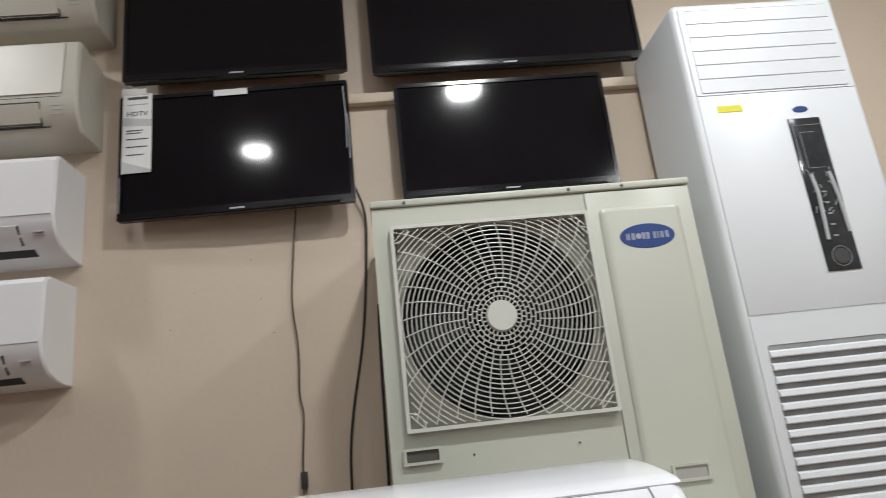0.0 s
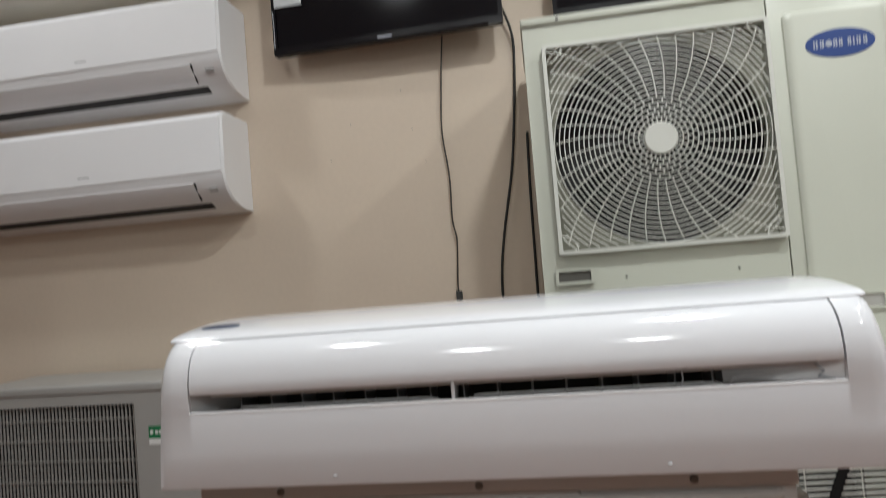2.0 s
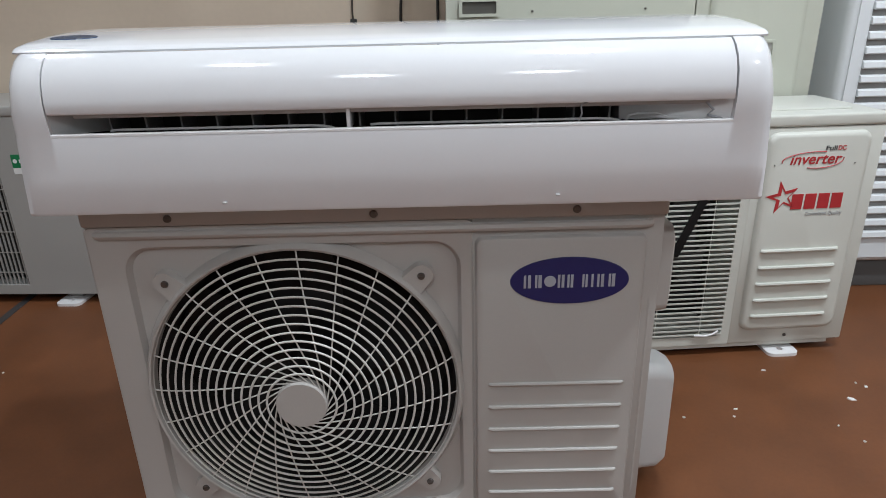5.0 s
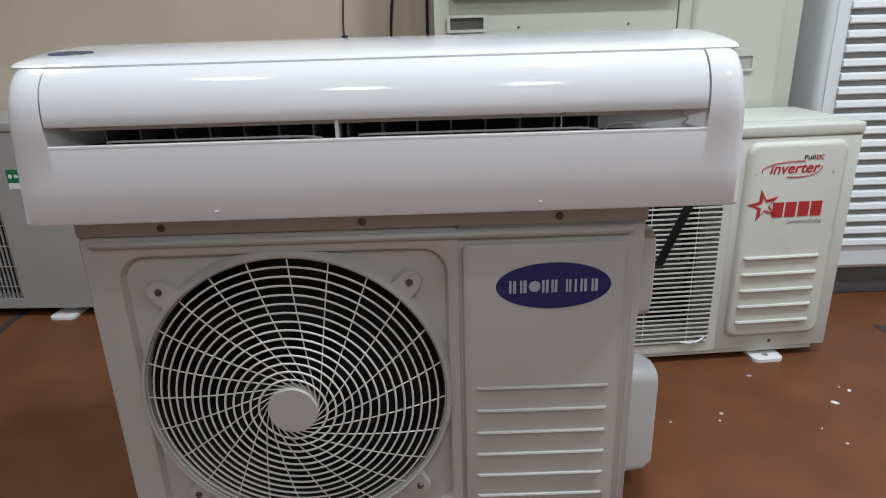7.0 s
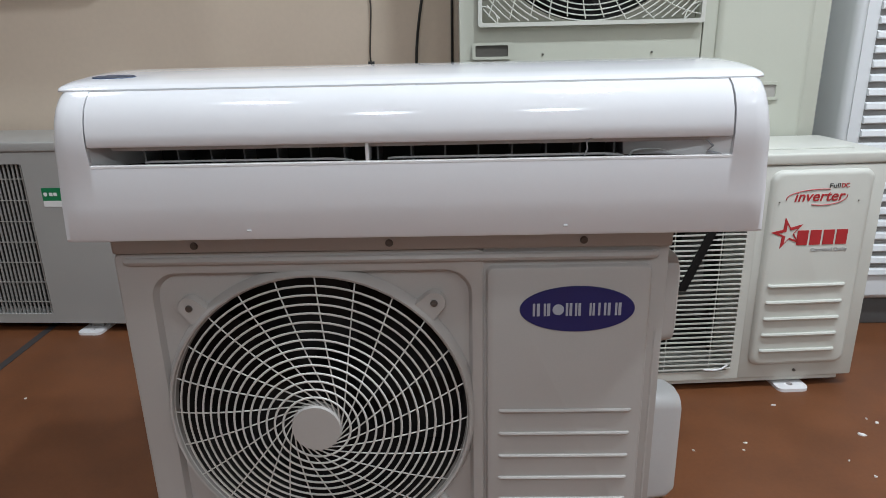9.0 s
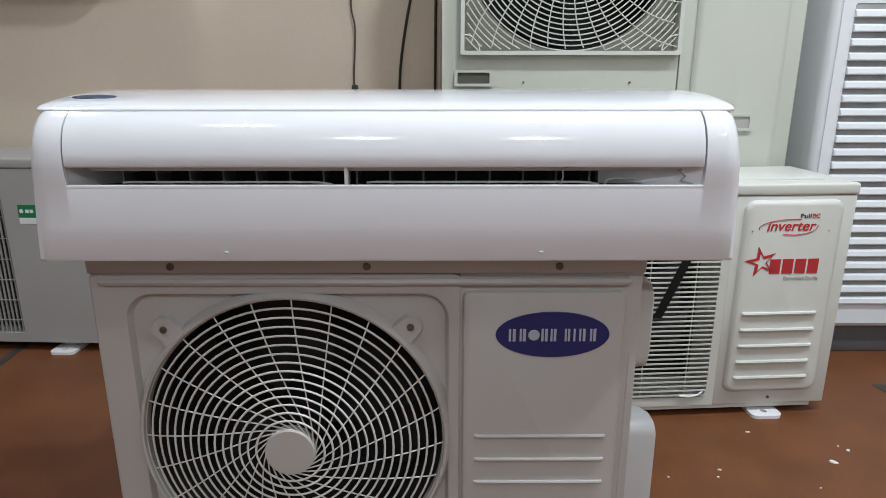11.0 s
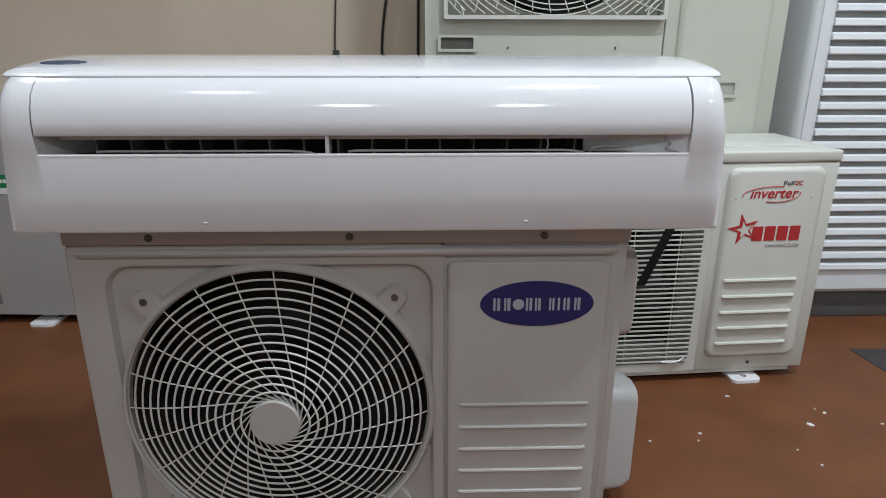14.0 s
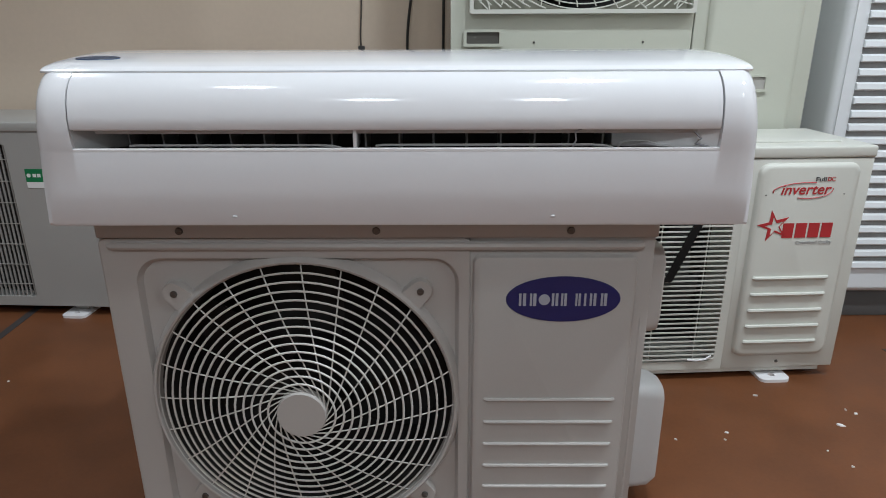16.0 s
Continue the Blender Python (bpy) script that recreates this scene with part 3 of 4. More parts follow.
def tall_outdoor_unit():
    t = thing("outdoor_unit", at_wall(0, -0.45, 0), "large pale cream outdoor unit with square wire fan guard", "outdoor unit")
    x0, x1, zt = -0.494, 0.441, 1.512
    casing(t, x0, x1, 0.004, 0.40, 0.03, zt - 0.026, M_CREAM)
    cx, cz = -0.164, 1.150
    part("front_panel", ring_plate(rrect(x0, 0.123, 0.03, zt - 0.024, 0.003), rrect(-0.440, 0.114, 0.876, 1.422, 0.004), 0.002, 0.035, 0.012), M_CREAM, t)
    # Darkened cream: the shade behind the guard is painted into the deck.
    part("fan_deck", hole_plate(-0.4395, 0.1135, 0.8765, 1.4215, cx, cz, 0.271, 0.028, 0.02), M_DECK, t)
    # Shroud coloured near-black to carry the shade behind the deck.
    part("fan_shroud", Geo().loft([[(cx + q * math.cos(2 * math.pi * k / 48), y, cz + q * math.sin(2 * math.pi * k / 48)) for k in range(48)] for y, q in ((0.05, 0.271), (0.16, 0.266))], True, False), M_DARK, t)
    sp = part("service_panel", Geo().box(0.126, x1, 0.0, 0.02, 0.03, zt - 0.025, 0.002), M_CREAM, t)
    part("panel_raise", Geo().pillow(0.158, 0.400, 0.06, 1.436, 0.018, 0.002, -0.012, 0.016), M_CREAM, sp)
    badge(sp, 0.285, 1.340, 0.163, 0.073, -0.0122, M_BLUE2)
    part("lid", Geo().box(x0 - 0.004, x1 + 0.004, -0.006, 0.404, zt - 0.022, zt, 0.005, 3), M_CREAM, t)
    for x in (-0.40, 0.08, 0.24):
        screw(t, x, -0.006, zt - 0.012, 0.005)
    square_guard(t, -0.439, 0.113, 0.877, 1.421, cx, cz, -0.014, 0.043, 18, 36, 0.0018, M_STAR)
    fan_blades(t, cx, cz, 0.25, 0.085, 3, M_BLADE, -0.85, 1.0)
    part("motor", Geo().disc(cx, cz, 0.06, 0.06, 0.15, 0.05, 28, 0.01), M_BLADE, t)
    recess_handle(t, -0.462, -0.362, 0.790, 0.832, -0.0045, M_CREAM, 0.005, M_POCKET)
    recess_handle(t, 0.225, 0.329, 0.675, 0.720, -0.0145, M_CREAM, 0.004, M_SLAT)
    for x in (-0.28, 0.0):
        screw(t, x, 0.002, 0.800, 0.003)
    for x in (-0.35, 0.30):
        part("foot_rail", Geo().box(x - 0.03, x + 0.03, 0.02, 0.38, 0.0, 0.031, 0.004), M_CREAM, t)
    return t


tall_outdoor_unit()


# ---- the floor-standing cabinet ----
def cabinet_unit():
    t = thing("cabinet_air_conditioner", at_wall(0.535, -0.41, 0), "tall glossy white standing air conditioner with louvres and dark display", "air conditioner")
    w, d, h = 0.57, 0.36, 2.135
    part("plinth", Geo().box(0.02, w - 0.02, 0.025, d - 0.01, 0.0, 0.086, 0.004), M_PLINTH, t, "dark grey recessed plinth")
    part("body", Geo().box(0, w, -0.001, d, 0.086, h, 0.024, 5), M_CAB, t)
    part("upper_front", Geo().box(0.020, w - 0.020, -0.005, 0.020, 1.088, 1.79, 0.003), M_CAB, t)
    # top outlet with its slats
    part("outlet_frame", ring_plate(rrect(0.020, w - 0.020, 1.7915, h - 0.022, 0.006), rrect(0.038, w - 0.038, 1.797, 2.102, 0.006), -0.005, -0.0012, 0.010), M_CAB, t)
    for k in range(6):
        z = 1.799 + k * 0.0505
        part("slat", Geo().prism([(-0.0012, z), (-0.0068, z + 0.0010), (-0.0072, z + 0.0470), (-0.0012, z + 0.0490)], 0.039, w - 0.039), M_CAB, t)
    # lower front with the intake louvres
    part("lower_front", ring_plate(rrect(0.020, w - 0.020, 0.105, 1.084, 0.006), rrect(0.052, w - 0.052, 0.165, 1.000, 0.008), -0.005, -0.0012, 0.012), M_CAB, t)
    # Grey sheet that paints the shade in the gaps between the slats.
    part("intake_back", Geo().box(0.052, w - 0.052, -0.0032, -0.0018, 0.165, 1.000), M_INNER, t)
    for k in range(23):
        z = 0.168 + k * 0.0362
        part("slat", Geo().prism([(-0.003, z + 0.002), (-0.013, z), (-0.0145, z + 0.003), (-0.012, z + 0.016), (-0.003, z + 0.021)], 0.053, w - 0.053), M_CAB, t)
    dp = part("display_panel", Geo().box(0.292, 0.398, -0.0085, -0.0045, 1.195, 1.690, 0.001), M_PANEL, t, "dark glossy display panel under crinkled film")
    part("display_dial", Geo().disc(0.345, 1.238, 0.024, 0.024, -0.0080, -0.0100, 24, 0.001), M_INK, dp)
    # Two pale tubes stand in for reflections on the clear film.
    part("film_glint", Geo().tube([(0.318, -0.009, 1.50), (0.322, -0.014, 1.44), (0.317, -0.010, 1.29)], 0.0055, 6), M_PAPER2, dp)
    part("film_glint", Geo().tube([(0.378, -0.009, 1.505), (0.384, -0.014, 1.42), (0.391, -0.010, 1.31)], 0.0055, 6), M_PAPER2, dp)
    for u0, u1, v0, v1 in ((0.300, 0.390, 1.665, 1.6665), (0.318, 0.366, 1.640, 1.6415), (0.318, 0.3195, 1.520, 1.640), (0.300, 0.3015, 1.545, 1.665), (0.318, 0.372, 1.520, 1.5215)):
        part("film_crease", Geo().box(u0, u1, -0.0096, -0.0083, v0, v1), M_FILM, dp)
    crease = random.Random(21)
    for k in range(16):
        u, v = crease.uniform(0.300, 0.388), crease.uniform(1.36, 1.53)
        du, dv = crease.uniform(-0.012, 0.012), crease.uniform(0.004, 0.020)
        part("film_crease", Geo().tube([(u, -0.0088, v), (u + du * 0.4, -0.0115, v + dv * 0.5), (u + du, -0.0088, v + dv)], 0.0013, 5), M_PALEINK, dp)
    ring = [(0.345 + 0.030 * math.cos(2 * math.pi * k / 32), -0.0092, 1.238 + 0.030 * math.sin(2 * math.pi * k / 32)) for k in range(32)]
    part("dial_ring", Geo().tube(ring, 0.0010, 5, True), M_FILM, dp)
    for k in range(5):
        part("display_mark", Geo().box(0.338, 0.352, -0.0095, -0.0082, 1.30 + 0.035 * k, 1.304 + 0.035 * k), M_PALEINK, dp)
    part("sticker", Geo().box(0.075, 0.158, -0.0064, -0.0048, 1.729, 1.751), M_YELLOW, t, "small yellow sticker")
    part("badge", Geo().disc(0.345, 1.722, 0.026, 0.011, -0.0045, -0.0068, 28, 0.0006), M_BLUE2, t, "small oval blue badge")
    return t


cabinet_unit()


# ---- the ivory unit behind ----
def wire_grille(parent, x0, x1, z0, z1, y, pitch, r, material, upright=False):
    n = int(((x1 - x0) if upright else (z1 - z0)) / pitch)
    me = None
    for k in range(n + 1):
        if upright:
            o = part("bar", Geo().box(-r, r, 0.0, 0.004, z0, z1), material, parent) if me is None else new("bar", me)
            o.location = (x0 + k * pitch, y, 0)
        else:
            o = part("bar", Geo().box(x0, x1, -r, r, -r, r), material, parent) if me is None else new("bar", me)
            o.location = (0, y, z0 + k * pitch)
        o.parent = parent
        me = o.data


def ivory_outdoor_unit():
    t = thing("outdoor_unit", pose(1.172, 0.575, 0, 0, 0, 6.0), "ivory inverter outdoor unit with barred fan guard on the floor", "outdoor unit")
    x0, x1, zt = -0.80, 0.0, 0.583
    casing(t, x0, x1, 0.004, 0.27, 0.028, 0.556, M_STAR)
    part("bottom_skirt", Geo().box(x0 + 0.01, x1 - 0.03, 0.006, 0.26, 0.018, 0.028), M_STAR, t)
    part("lid", Geo().box(x0 - 0.003, x1 + 0.003, -0.003, 0.273, 0.556, zt, 0.006, 3), M_STAR, t)
    part("lid_rise", Geo().box(x0 + 0.05, x1 - 0.05, 0.05, 0.22, zt - 0.002, zt + 0.004, 0.003), M_STAR, t)
    outer, inner = rrect(x0, -0.285, 0.030, 0.555, 0.004), rrect(x0 + 0.03, -0.305, 0.052, 0.535, 0.02)
    part("front_panel", ring_plate(outer, inner, 0.0, 0.10, 0.02), M_STAR, t)
    sp = part("service_side", Geo().box(-0.285, x1, 0.0, 0.02, 0.030, 0.555, 0.003), M_STAR, t)
    part("service_panel", Geo().pillow(-0.266, -0.030, 0.066, 0.546, 0.024, 0.002, -0.011, 0.012), M_STAR, sp)
    for k in range(5):
        z = 0.2740 - 0.0415 * k
        part("rib", Geo().tube([(-0.244, -0.010, z), (-0.240, -0.0135, z), (-0.070, -0.0135, z), (-0.066, -0.010, z)], 0.0048, 8), M_STAR, sp)
    for x in (-0.246, -0.064):
        screw(sp, x, -0.009, 0.475, 0.002)
    screw(sp, -0.145, 0.0, 0.047, 0.004)
    # print: two words, a swash, a star outline and plain bars for the brand
    y = -0.0118
    words("print_words", "inverter", 0.034, -0.214, y, 0.476, M_RED, sp, 0.116, 0.2, "red italic print")
    words("print_small_words", "Full", 0.0140, -0.1375, y, 0.5055, M_INK, sp, 0.0245)
    words("print_small_words", "DC", 0.0140, -0.1095, y, 0.5055, M_RED, sp, 0.0175)
    arc = [(-0.165 + 0.066 * math.cos(a), y, 0.486 + 0.0165 * math.sin(a) + 0.05 * (0.066 * math.cos(a))) for a in [radians(62 + 128 * k / 24) for k in range(25)]]
    part("print_swash", Geo().tube(arc, 0.0011, 4), M_RED, sp)
    arc = [(-0.150 + 0.058 * math.cos(a), y, 0.487 + 0.021 * math.sin(a)) for a in [radians(248 + 117 * k / 18) for k in range(19)]]
    part("print_swash", Geo().tube(arc, 0.0011, 4), M_RED, sp)
    st = [(-0.217 + (0.039 if k % 2 == 0 else 0.0145) * math.cos(radians(104 + 36 * k)), 0.402 + (0.039 if k % 2 == 0 else 0.0145) * math.sin(radians(104 + 36 * k))) for k in range(10)]
    st2 = [(-0.214 + (a + 0.217) * 0.62, 0.4005 + (b - 0.402) * 0.62) for a, b in st]
    g = Geo()
    g.loft([[(a, y + 0.0006, b) for a, b in st], [(a, y - 0.0004, b) for a, b in st], [(a, y - 0.0004, b) for a, b in st2], [(a, y + 0.0006, b) for a, b in st2]], True, False)
    part("print_star", g, M_RED, sp, "red star outline", smooth=10)
    for x in (-0.194, -0.1635, -0.133, -0.1025):
        part("print_block", Geo().box(x, x + 0.0255, y - 0.0004, y + 0.0006, 0.373, 0.408), M_RED, sp)
    words("print_small_words", "Committed Quality", 0.0120, -0.158, y, 0.3575, M_PALEINK, sp, 0.086)
    guard = new("fan_guard")
    guard.parent = t
    wire_grille(guard, x0 + 0.032, -0.307, 0.060, 0.530, -0.002, 0.0122, 0.0017, M_STAR)
    for x in (-0.36, -0.47, -0.60, -0.72):
        part("upright_bar", Geo().box(x - 0.0010, x + 0.0010, 0.0, 0.002, 0.055, 0.533), M_STAR, guard)
    # Dark plates paint the shade inside the guard, instead of ivory steel.
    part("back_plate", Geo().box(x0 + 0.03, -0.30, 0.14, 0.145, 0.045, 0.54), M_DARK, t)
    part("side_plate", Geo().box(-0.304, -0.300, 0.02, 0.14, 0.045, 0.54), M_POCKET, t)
    part("wrap_fold", Geo().tube([(-0.375, -0.005, 0.0600), (-0.350, -0.006, 0.0575), (-0.330, -0.006, 0.0610), (-0.316, -0.005, 0.0700)], 0.0024, 6), M_WHITE2, t, "pale crumpled wrap at the guard's corner")
    g = Geo().loft([[(-0.376, y, 0.418), (-0.396, y, 0.418), (-0.458, y, 0.268), (-0.438, y, 0.268)] for y in (-0.0045, -0.0085)])
    part("strap", g, M_BLADE, t, "black strap across the guard")
    part("motor_bracket", Geo().disc(-0.425, 0.432, 0.034, 0.030, 0.03, 0.012, 24, 0.004), M_MOTOR, t)
    fan_blades(t, -0.53, 0.295, 0.20, 0.085, 3, M_FANGREY, -0.9, 1.0)
    for x in (-0.15, -0.66):
        foot(t, x, 0.015, M_WHITE2)
    for x in (-0.15, -0.66):
        part("foot_rail", Geo().box(x - 0.02, x + 0.02, 0.03, 0.25, 0.0, 0.019), M_STAR, t)
    return t


ivory_outdoor_unit()


# ---- the unit turned with its coil side out ----
def coil_outdoor_unit():
    t = thing("outdoor_unit", pose(-0.71, 0.85, 0), "pale grey outdoor unit with barred coil side and green label", "outdoor unit")
    x0, x1, zt = -0.98, 0.0, 0.592
    casing(t, x0, x1, 0.004, 0.30, 0.028, 0.566, M_GREY2)
    part("lid", Geo().box(x0 - 0.003, x1 + 0.003, -0.003, 0.303, 0.562, zt, 0.006, 3), M_GREY2, t)
    outer, inner = rrect(x0, x1, 0.030, 0.562, 0.004), rrect(x0 + 0.03, -0.356, 0.060, 0.528, 0.006)
    part("front_panel", ring_plate(outer, inner, 0.0, 0.05, 0.02), M_GREY2, t)
    part("coil", Geo().box(x0 + 0.02, -0.35, 0.075, 0.09, 0.055, 0.535), M_COIL, t, "dark condenser coil")
    guard = new("coil_guard")
    guard.parent = t
    wire_grille(guard, x0 + 0.035, -0.36, 0.058, 0.530, 0.006, 0.0132, 0.0020, M_COILBAR, True)
    for k in range(7):
        z = 0.10 + 0.064 * k
        part("cross_bar", Geo().box(x0 + 0.032, -0.355, 0.0040, 0.0060, z - 0.0011, z + 0.0011), M_SLAT, guard)
    lb = part("label", Geo().box(-0.310, -0.250, -0.0012, 0.0002, 0.420, 0.458), M_GREEN, t, "green and white sticker")
    part("label_strip", Geo().box(-0.310, -0.250, -0.0012, 0.0002, 0.402, 0.4195), M_PAPER, lb)
    part("label_mark", Geo().disc(-0.300, 0.439, 0.006, 0.006, -0.001, -0.002, 16, 0.0003), M_PAPER, lb)
    for x in (-0.288, -0.275):
        part("label_mark", Geo().box(x, x + 0.010, -0.002, -0.001, 0.434, 0.444), M_PAPER, lb)
    for x in (-0.24, -0.66):
        foot(t, x, 0.015, M_WHITE2)
        part("foot_rail", Geo().box(x - 0.02, x + 0.02, 0.03, 0.28, 0.0, 0.029), M_GREY2, t)
    return t


coil_outdoor_unit()


# ---- indoor units on the wall ----
def wall_unit(m, label):
    t = thing("indoor_unit", m, label, "indoor unit", "indoor units on the wall")
    w = 1.02
    full = [(-0.001, 0.330), (-0.165, 0.330), (-0.186, 0.324), (-0.197, 0.308), (-0.203, 0.118), (-0.196, 0.092), (-0.180, 0.062), (-0.150, 0.034), (-0.105, 0.012), (-0.05, 0.002), (-0.001, 0.0)]
    rings = []
    for x, e in ((-w, 0.006), (-w + 0.006, 0.0), (-0.006, 0.0), (0.0, 0.006)):
        rings.append([(x, y + (e if y < -0.1 else 0), z - (e if z > 0.2 else -e * 0.5)) for y, z in full])
    part("body", Geo().loft(rings), M_WHITE2, t)
    part("front_panel", Geo().prism([(-0.196, 0.120), (-0.2065, 0.122), (-0.2005, 0.306), (-0.190, 0.318)], -w + 0.008, -0.008), M_WHITE2, t)
    f = [(-0.199, 0.090), (-0.186, 0.066), (-0.157, 0.038), (-0.140, 0.030)]
    part("outlet_flap", Geo().prism(f + [(y + 0.006, z + 0.006) for y, z in f[::-1]], -w + 0.05, -0.115), M_WHITE2, t)
    part("outlet_gap", Geo().prism([(-0.139, 0.0265), (-0.110, 0.0115), (-0.108, 0.02), (-0.136, 0.034)], -w + 0.05, -0.085), M_DARK, t)
    part("flap_edge", Geo().prism([(-0.200, 0.088), (-0.158, 0.036), (-0.150, 0.04), (-0.19, 0.095)], -0.113, -0.108), M_DARK, t)
    part("maker_mark", Geo().box(-0.535, -0.490, -0.2068, -0.204, 0.146, 0.150), M_PALEINK, t)
    for z in (0.060, 0.068):
        part("status_mark", Geo().box(-0.065, -0.035, -0.1915 + (0.068 - z) * 1.0, -0.170, z, z + 0.003), M_PALEINK, t)
    return t


wall_unit(at_wall(-1.49, 0, 1.528), "white wall-hung indoor air conditioner unit with open outlet flap")
wall_unit(at_wall(-1.505, 0, 1.125), "white wall-hung indoor air conditioner unit, lowest of the stack")


def aged_wall_unit(m, label):
    t = thing("indoor_unit", m, label, "indoor unit", "indoor units on the wall")
    w = 1.06
    full = [(-0.001, 0.315), (-0.150, 0.335), (-0.180, 0.335), (-0.188, 0.325), (-0.200, 0.115), (-0.185, 0.060), (-0.150, 0.010), (-0.13, 0.0), (-0.001, 0.0)]
    rings = []
    for x, e in ((-w, 0.008), (-w + 0.008, 0.0), (-0.008, 0.0), (0.0, 0.008)):
        rings.append([(x, y + (e if y < -0.1 else 0), z - (e if z > 0.2 else -e * 0.5)) for y, z in full])
    part("body", Geo().loft(rings), M_AGED, t)
    part("front_panel", Geo().prism([(-0.190, 0.128), (-0.204, 0.130), (-0.193, 0.322), (-0.184, 0.330)], -w + 0.05, -0.05), M_AGEDPANEL, t)
    fr = Geo()
    for a0, a1, q in ((-w + 0.06, -0.12, 0.0), (-w + 0.06, -0.12, 1.0)):
        y, z = -0.1975 + 0.026 * q, 0.102 - 0.072 * q
        fr.box(a0, a1, y - 0.0015, y + 0.004, z - 0.0015, z + 0.0015)
    part("outlet_line", fr, M_INK, t)
    part("outlet_line", Geo().prism([(-0.1985, 0.102), (-0.172, 0.030), (-0.166, 0.032), (-0.192, 0.104)], -0.121, -0.118), M_INK, t)
    f = [(-0.1985, 0.098), (-0.187, 0.062), (-0.176, 0.036)]
    part("outlet_flap", Geo().prism(f + [(y + 0.006, z + 0.002) for y, z in f[::-1]], -w + 0.06, -0.123), M_AGED, t)
    part("tape", Geo().prism([(-0.2055, 0.124), (-0.2035, 0.104), (-0.1760, 0.022), (-0.170, 0.018), (-0.160, 0.030), (-0.190, 0.104)], -0.44, -0.42), M_TAPE, t, "strip of teal tape")
    for k in range(3):
        part("status_mark", Geo().box(-0.085, -0.045, -0.1940 + 0.0038 * k, -0.17, 0.088 - 0.014 * k, 0.091 - 0.014 * k), M_PALEINK, t)
    part("maker_mark", Geo().box(-0.62, -0.545, -0.2045, -0.19, 0.143, 0.148), M_INK, t)
    part("outlet_line", Geo().box(-w + 0.06, -0.05, -0.2005, -0.195, 0.1165, 0.1185), M_INK, t)
    part("outlet_line", Geo().box(-w + 0.06, -0.095, -0.1665, -0.160, 0.0255, 0.0285), M_INK, t)
    return t


aged_wall_unit(at_wall(-1.44, 0, 1.945), "aged cream wall-hung indoor air conditioner unit with teal tape")
aged_wall_unit(at_wall(-1.405, 0, 2.365), "aged cream wall-hung indoor air conditioner unit, highest of the stack")


# ---- televisions ----
def television(m, w, h, label, brace=True, tape=True):
    t = thing("television", m, label, "television", "televisions on the wall")
    chin = 0.030
    part("back_shell", Geo().box(-w / 2 + 0.01, w / 2 - 0.01, 0.010, 0.045, 0.008, h - 0.008, 0.012, 3), M_BLACK, t)
    part("mount", Geo().box(-0.10, 0.10, 0.045, 0.088, h * 0.35, h * 0.65, 0.003), M_BLACK, t)
    outer = rrect(-w / 2, w / 2, 0, h, 0.010)
    inner = rrect(-w / 2 + 0.014, w / 2 - 0.014, chin, h - 0.014, 0.003)
    part("bezel", ring_plate(outer, inner, -0.006, 0.002, 0.020), M_BLACK, t)
    part("screen", Geo().box(-w / 2 + 0.013, w / 2 - 0.013, -0.001, 0.004, chin - 0.001, h - 0.013), M_SCREEN, t, "dark glossy screen")
    part("chin_trim", Geo().tube([(-w / 2 + 0.05, -0.005, 0.006), (0, -0.011, 0.001), (w / 2 - 0.05, -0.005, 0.006)], 0.006, 8), M_BLACK, t)
    part("maker_mark", Geo().box(-0.025, 0.025, -0.0072, -0.0055, 0.012, 0.018), M_SILVER, t)
    return t


# lower row, then upper row
tv = television(at_wall(-0.950, -0.09, 1.645, -2.0), 0.80, 0.465, "black glossy flat television with a white paper label, on the wall")
lb = part("paper_label", Geo().box(-0.388, -0.288, -0.0082, -0.0066, 0.172, 0.474), M_PAPER, tv, "white printed paper label")
words("label_words", "HDTV", 0.024, -0.374, -0.0088, 0.388, M_INK, lb, 0.072)
part("label_bar", Geo().box(-0.372, -0.302, -0.009, -0.008, 0.452, 0.462), M_INK, lb)
part("label_bar", Geo().box(-0.372, -0.302, -0.009, -0.008, 0.430, 0.434), M_PALEINK, lb)
for k, wd in enumerate((0.055, 0.05, 0.075, 0.072, 0.06)):
    z = (0.330, 0.320, 0.297, 0.268, 0.238)[k]
    part("label_bar", Geo().box(-0.374, -0.374 + wd, -0.009, -0.008, z, z + 0.004), M_INK, lb)
g = Geo()
g.loft([[(-0.388, y, 0.172), (-0.288, y, 0.172), (-0.288, y, 0.182), (-0.388, y, 0.218)] for y in (-0.0079, -0.0088)])
part("label_band", g, M_PAPER2, lb)
g = Geo()
g.loft([[(-0.388, y, 0.352), (-0.288, y, 0.345), (-0.288, y, 0.372), (-0.388, y, 0.384)] for y in (-0.0079, -0.0086)])
part("label_band", g, M_PAPER2, lb)
# Glints of the clear wrap at the edges, painted as thin pale tubes.
for x0, z0, z1 in ((0.384, 0.20, 0.44), (0.392, 0.16, 0.33), (-0.395, 0.03, 0.16)):
    part("wrap_fold", Geo().tube([(x0, -0.0075, z0), (x0 + 0.003, -0.011, (z0 + z1) / 2), (x0 - 0.001, -0.0075, z1)], 0.0022, 6), M_FILM, tv, "clear wrap fold, its glint drawn as a pale tube")
g = Geo()
fold = random.Random(9)
g.loft([[(-0.392 + 0.088 * q / 6, -0.006 + dy - 0.008 * fold.random(), 0.470 + zz + (0.006 * fold.random() if zz else 0)) for q in range(7)] for zz, dy in ((0.0, 0.0), (0.014, -0.006), (0.026, 0.004), (0.036, 0.012))], False, False)
part("paper_tab", g, M_PAPER, tv, "crumpled white paper tab")
part("sticker", Geo().box(-0.072, 0.045, -0.0085, -0.0066, 0.440, 0.464), M_PAPER, tv, "blank white sticker")

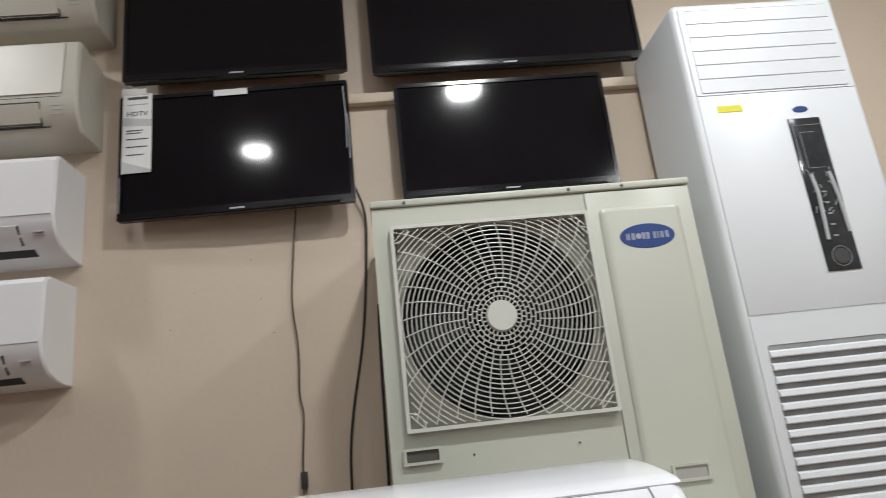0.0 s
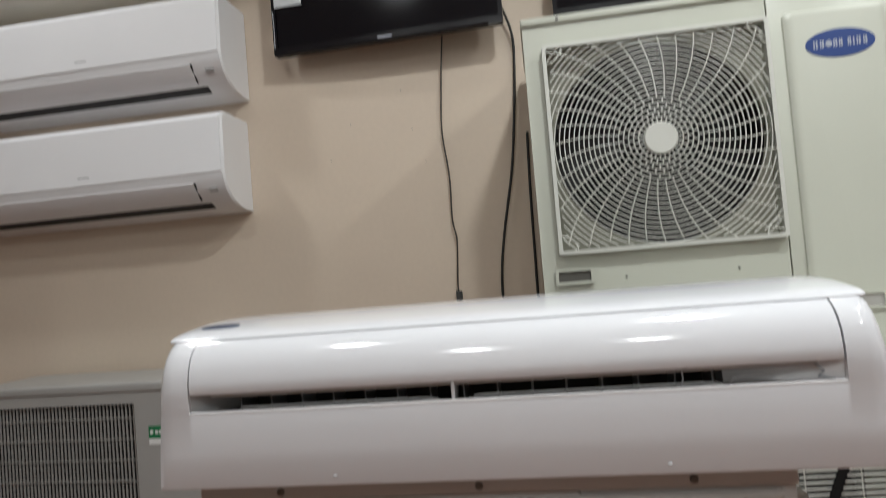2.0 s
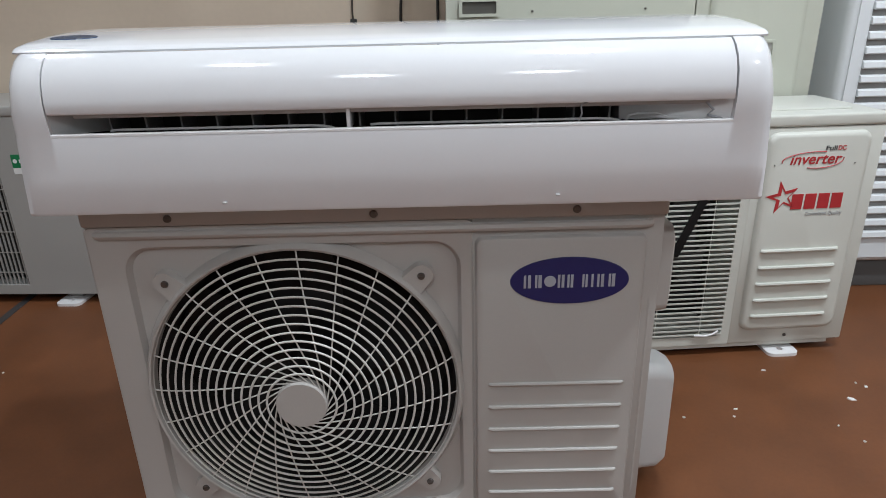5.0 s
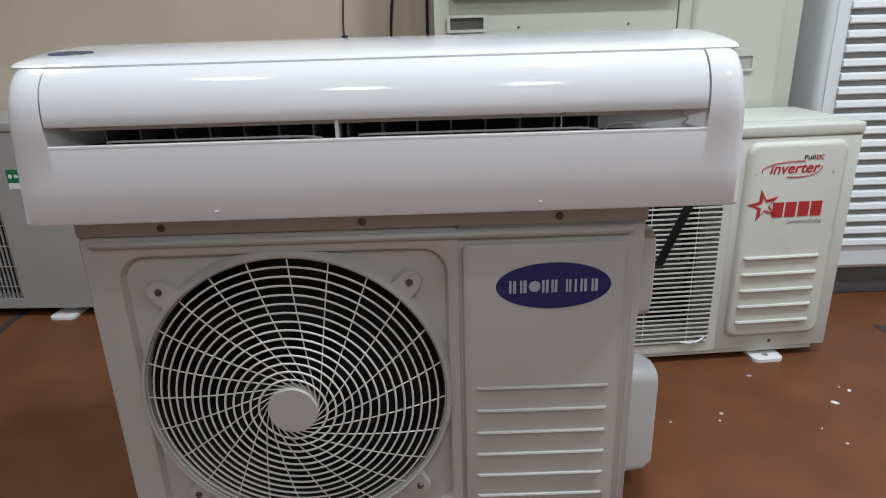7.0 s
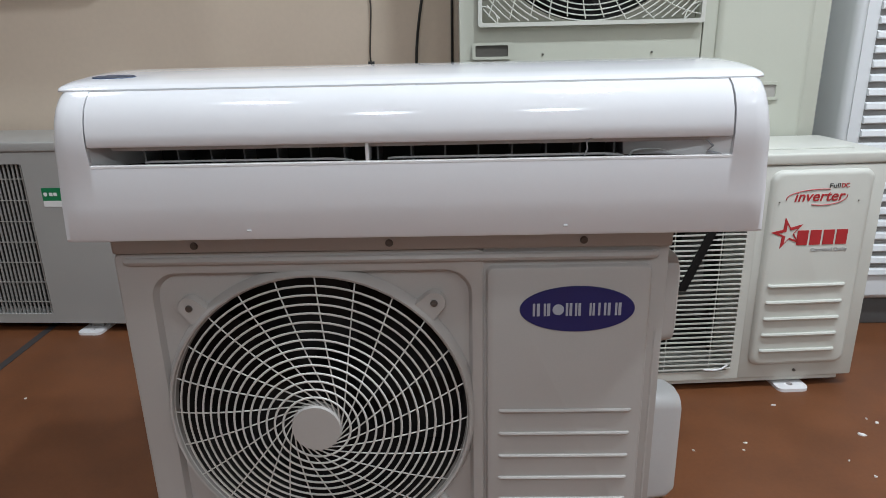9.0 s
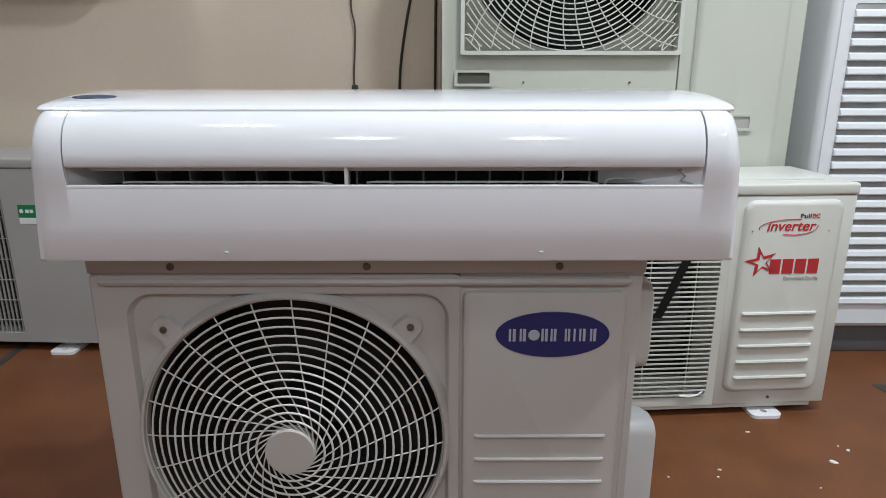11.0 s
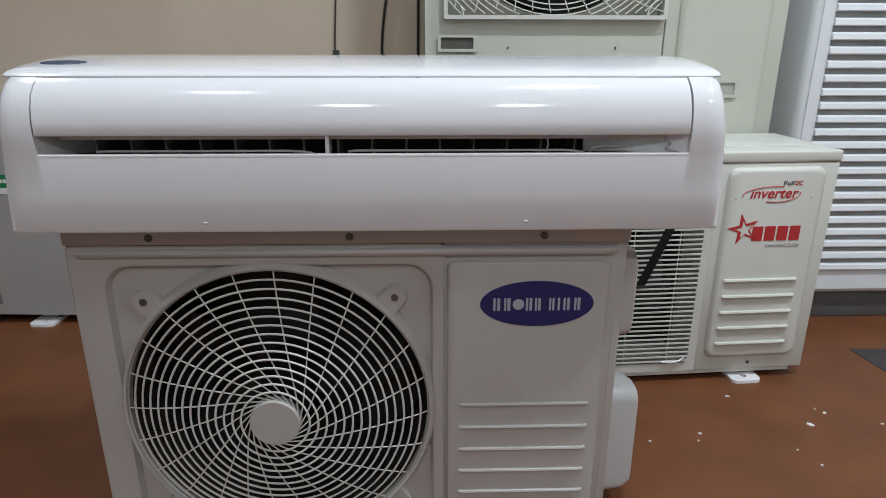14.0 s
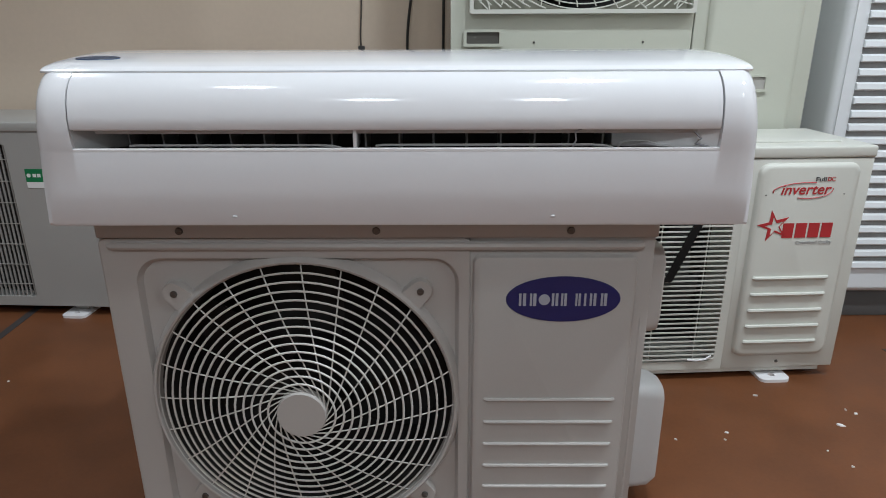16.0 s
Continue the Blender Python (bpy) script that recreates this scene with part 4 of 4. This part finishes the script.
television(at_wall(0.0, -0.09, 1.640, 0.0), 0.775, 0.445, "black glossy flat television above the tall outdoor unit")
television(at_wall(-0.940, -0.10, 2.155, 0.0), 0.79, 0.46, "black glossy flat television in the upper row")
television(at_wall(0.053, -0.10, 2.130, 0.0), 1.02, 0.585, "wide black glossy flat television in the upper row")


# ---- hanging cables ----
def cable(name, pts, r, material, label):
    g = Geo()
    fine = []
    n = len(pts)
    for i in range(n - 1):
        p0, p1, p2, p3 = (Vector(pts[max(0, min(n - 1, i + k))]) for k in (-1, 0, 1, 2))
        for s in range(6):
            q = s / 6
            fine.append(0.5 * ((2 * p1) + (p2 - p0) * q + (2 * p0 - 5 * p1 + 4 * p2 - p3) * q * q + (3 * p1 - p0 - 3 * p2 + p3) * q ** 3))
    fine.append(Vector(pts[-1]))
    t = thing(name, BACK, label, "cable")
    part("cord", g.tube(fine, r, 8), material, t)
    return t


c = cable("power_cable", [(-0.765, -0.03, 1.66), (-0.784, -0.015, 1.491), (-0.794, -0.012, 1.333), (-0.781, -0.012, 1.178), (-0.783, -0.012, 1.029), (-0.773, -0.012, 0.956), (-0.782, -0.012, 0.816), (-0.780, -0.012, 0.775)], 0.0028, M_CABLE, "thin dark power cable with plug hanging down the wall")
part("plug", Geo().prism([(-0.022, 0.735), (-0.022, 0.765), (-0.017, 0.785), (-0.007, 0.785), (-0.003, 0.765), (-0.003, 0.735)], -0.790, -0.770), M_RUBBER, c)
for x in (-0.786, -0.776):
    part("prong", Geo().box(x, x + 0.003, -0.014, -0.010, 0.718, 0.736), M_SCREW, c)
cable("power_cable", [(-0.560, -0.04, 1.74), (-0.528, -0.02, 1.638), (-0.530, -0.012, 1.513), (-0.549, -0.012, 1.313), (-0.570, -0.012, 1.161), (-0.608, -0.012, 0.978), (-0.629, -0.012, 0.837), (-0.634, -0.012, 0.70), (-0.64, -0.012, 0.40)], 0.0045, M_RUBBER, "black power cable hanging down the wall beside the tall unit")
cable("power_cable", [(-0.505, -0.012, 1.30), (-0.510, -0.012, 1.156), (-0.513, -0.012, 1.007), (-0.515, -0.012, 0.845), (-0.52, -0.012, 0.5)], 0.0045, M_RUBBER, "black cable running down the wall behind the tall unit")


# ---- floor marks and scraps ----
def floor_mark(name, pts, label):
    ob = new(name, mesh_of(name, Geo().loft([[(x, y, z) for x, y in pts] for z in (-0.001, 0.0012)]), M_INLAY))
    return tagged(ob, label, "floor inlay", kind="structure")


floor_mark("floor_inlay_left", [(-1.070, 0.45), (-1.046, 0.45), (-1.104, 0.95), (-1.128, 0.95)], "dark charcoal strip let into the brown floor")
floor_mark("floor_inlay_right", [(1.391, 0.728), (1.41, 0.60), (1.60, 0.40), (1.80, 0.45), (1.80, 0.728)], "dark charcoal patch let into the brown floor")

rng = random.Random(4)
SCRAPS = [(0.950, 0.471, 0.011), (1.144, 0.401, 0.009), (1.085, 0.355, 0.017), (0.826, 0.316, 0.009), (0.708, 0.286, 0.005), (-0.887, 0.454, 0.008), (0.813, 0.290, 0.007), (1.034, 0.210, 0.006), (1.13, 0.418, 0.005), (-1.30, 0.80, 0.012), (1.25, 0.36, 0.006), (1.01, 0.26, 0.005)]
for x, y, s in SCRAPS:
    s *= 0.8
    pts = [(s * (0.5 + 0.5 * rng.random()) * math.cos(2 * math.pi * k / 6) * 0.9, s * (0.25 + 0.3 * rng.random()) * math.sin(2 * math.pi * k / 6)) for k in range(6)]
    ob = new("paper_scrap", mesh_of("paper_scrap", Geo().loft([[(a, b, 0.0) for a, b in pts], [(a * 0.95, b * 0.9, 0.0015 + 0.002 * rng.random()) for a, b in pts]]), M_PAPER))
    ob.matrix_world = pose(x, y, 0.0, 0, 0, rng.uniform(-60, 20))
    tagged(ob, "small torn white paper scrap lying on the floor", "paper scrap", "paper scraps")

for u, z in ((-1.12, 1.40), (-0.93, 1.50), (-0.90, 1.36), (-0.86, 1.24), (-1.20, 1.28)):
    ob = new("wall_nail_hole", mesh_of("wall_nail_hole", Geo().disc(0, 0, 0.0022, 0.002, 0.001, -0.0005, 8, 0.0003), M_POCKET))
    ob.matrix_world = at_wall(u, 0, z)
    tagged(ob, "tiny dark nail hole in the painted wall", "nail hole", kind="structure")
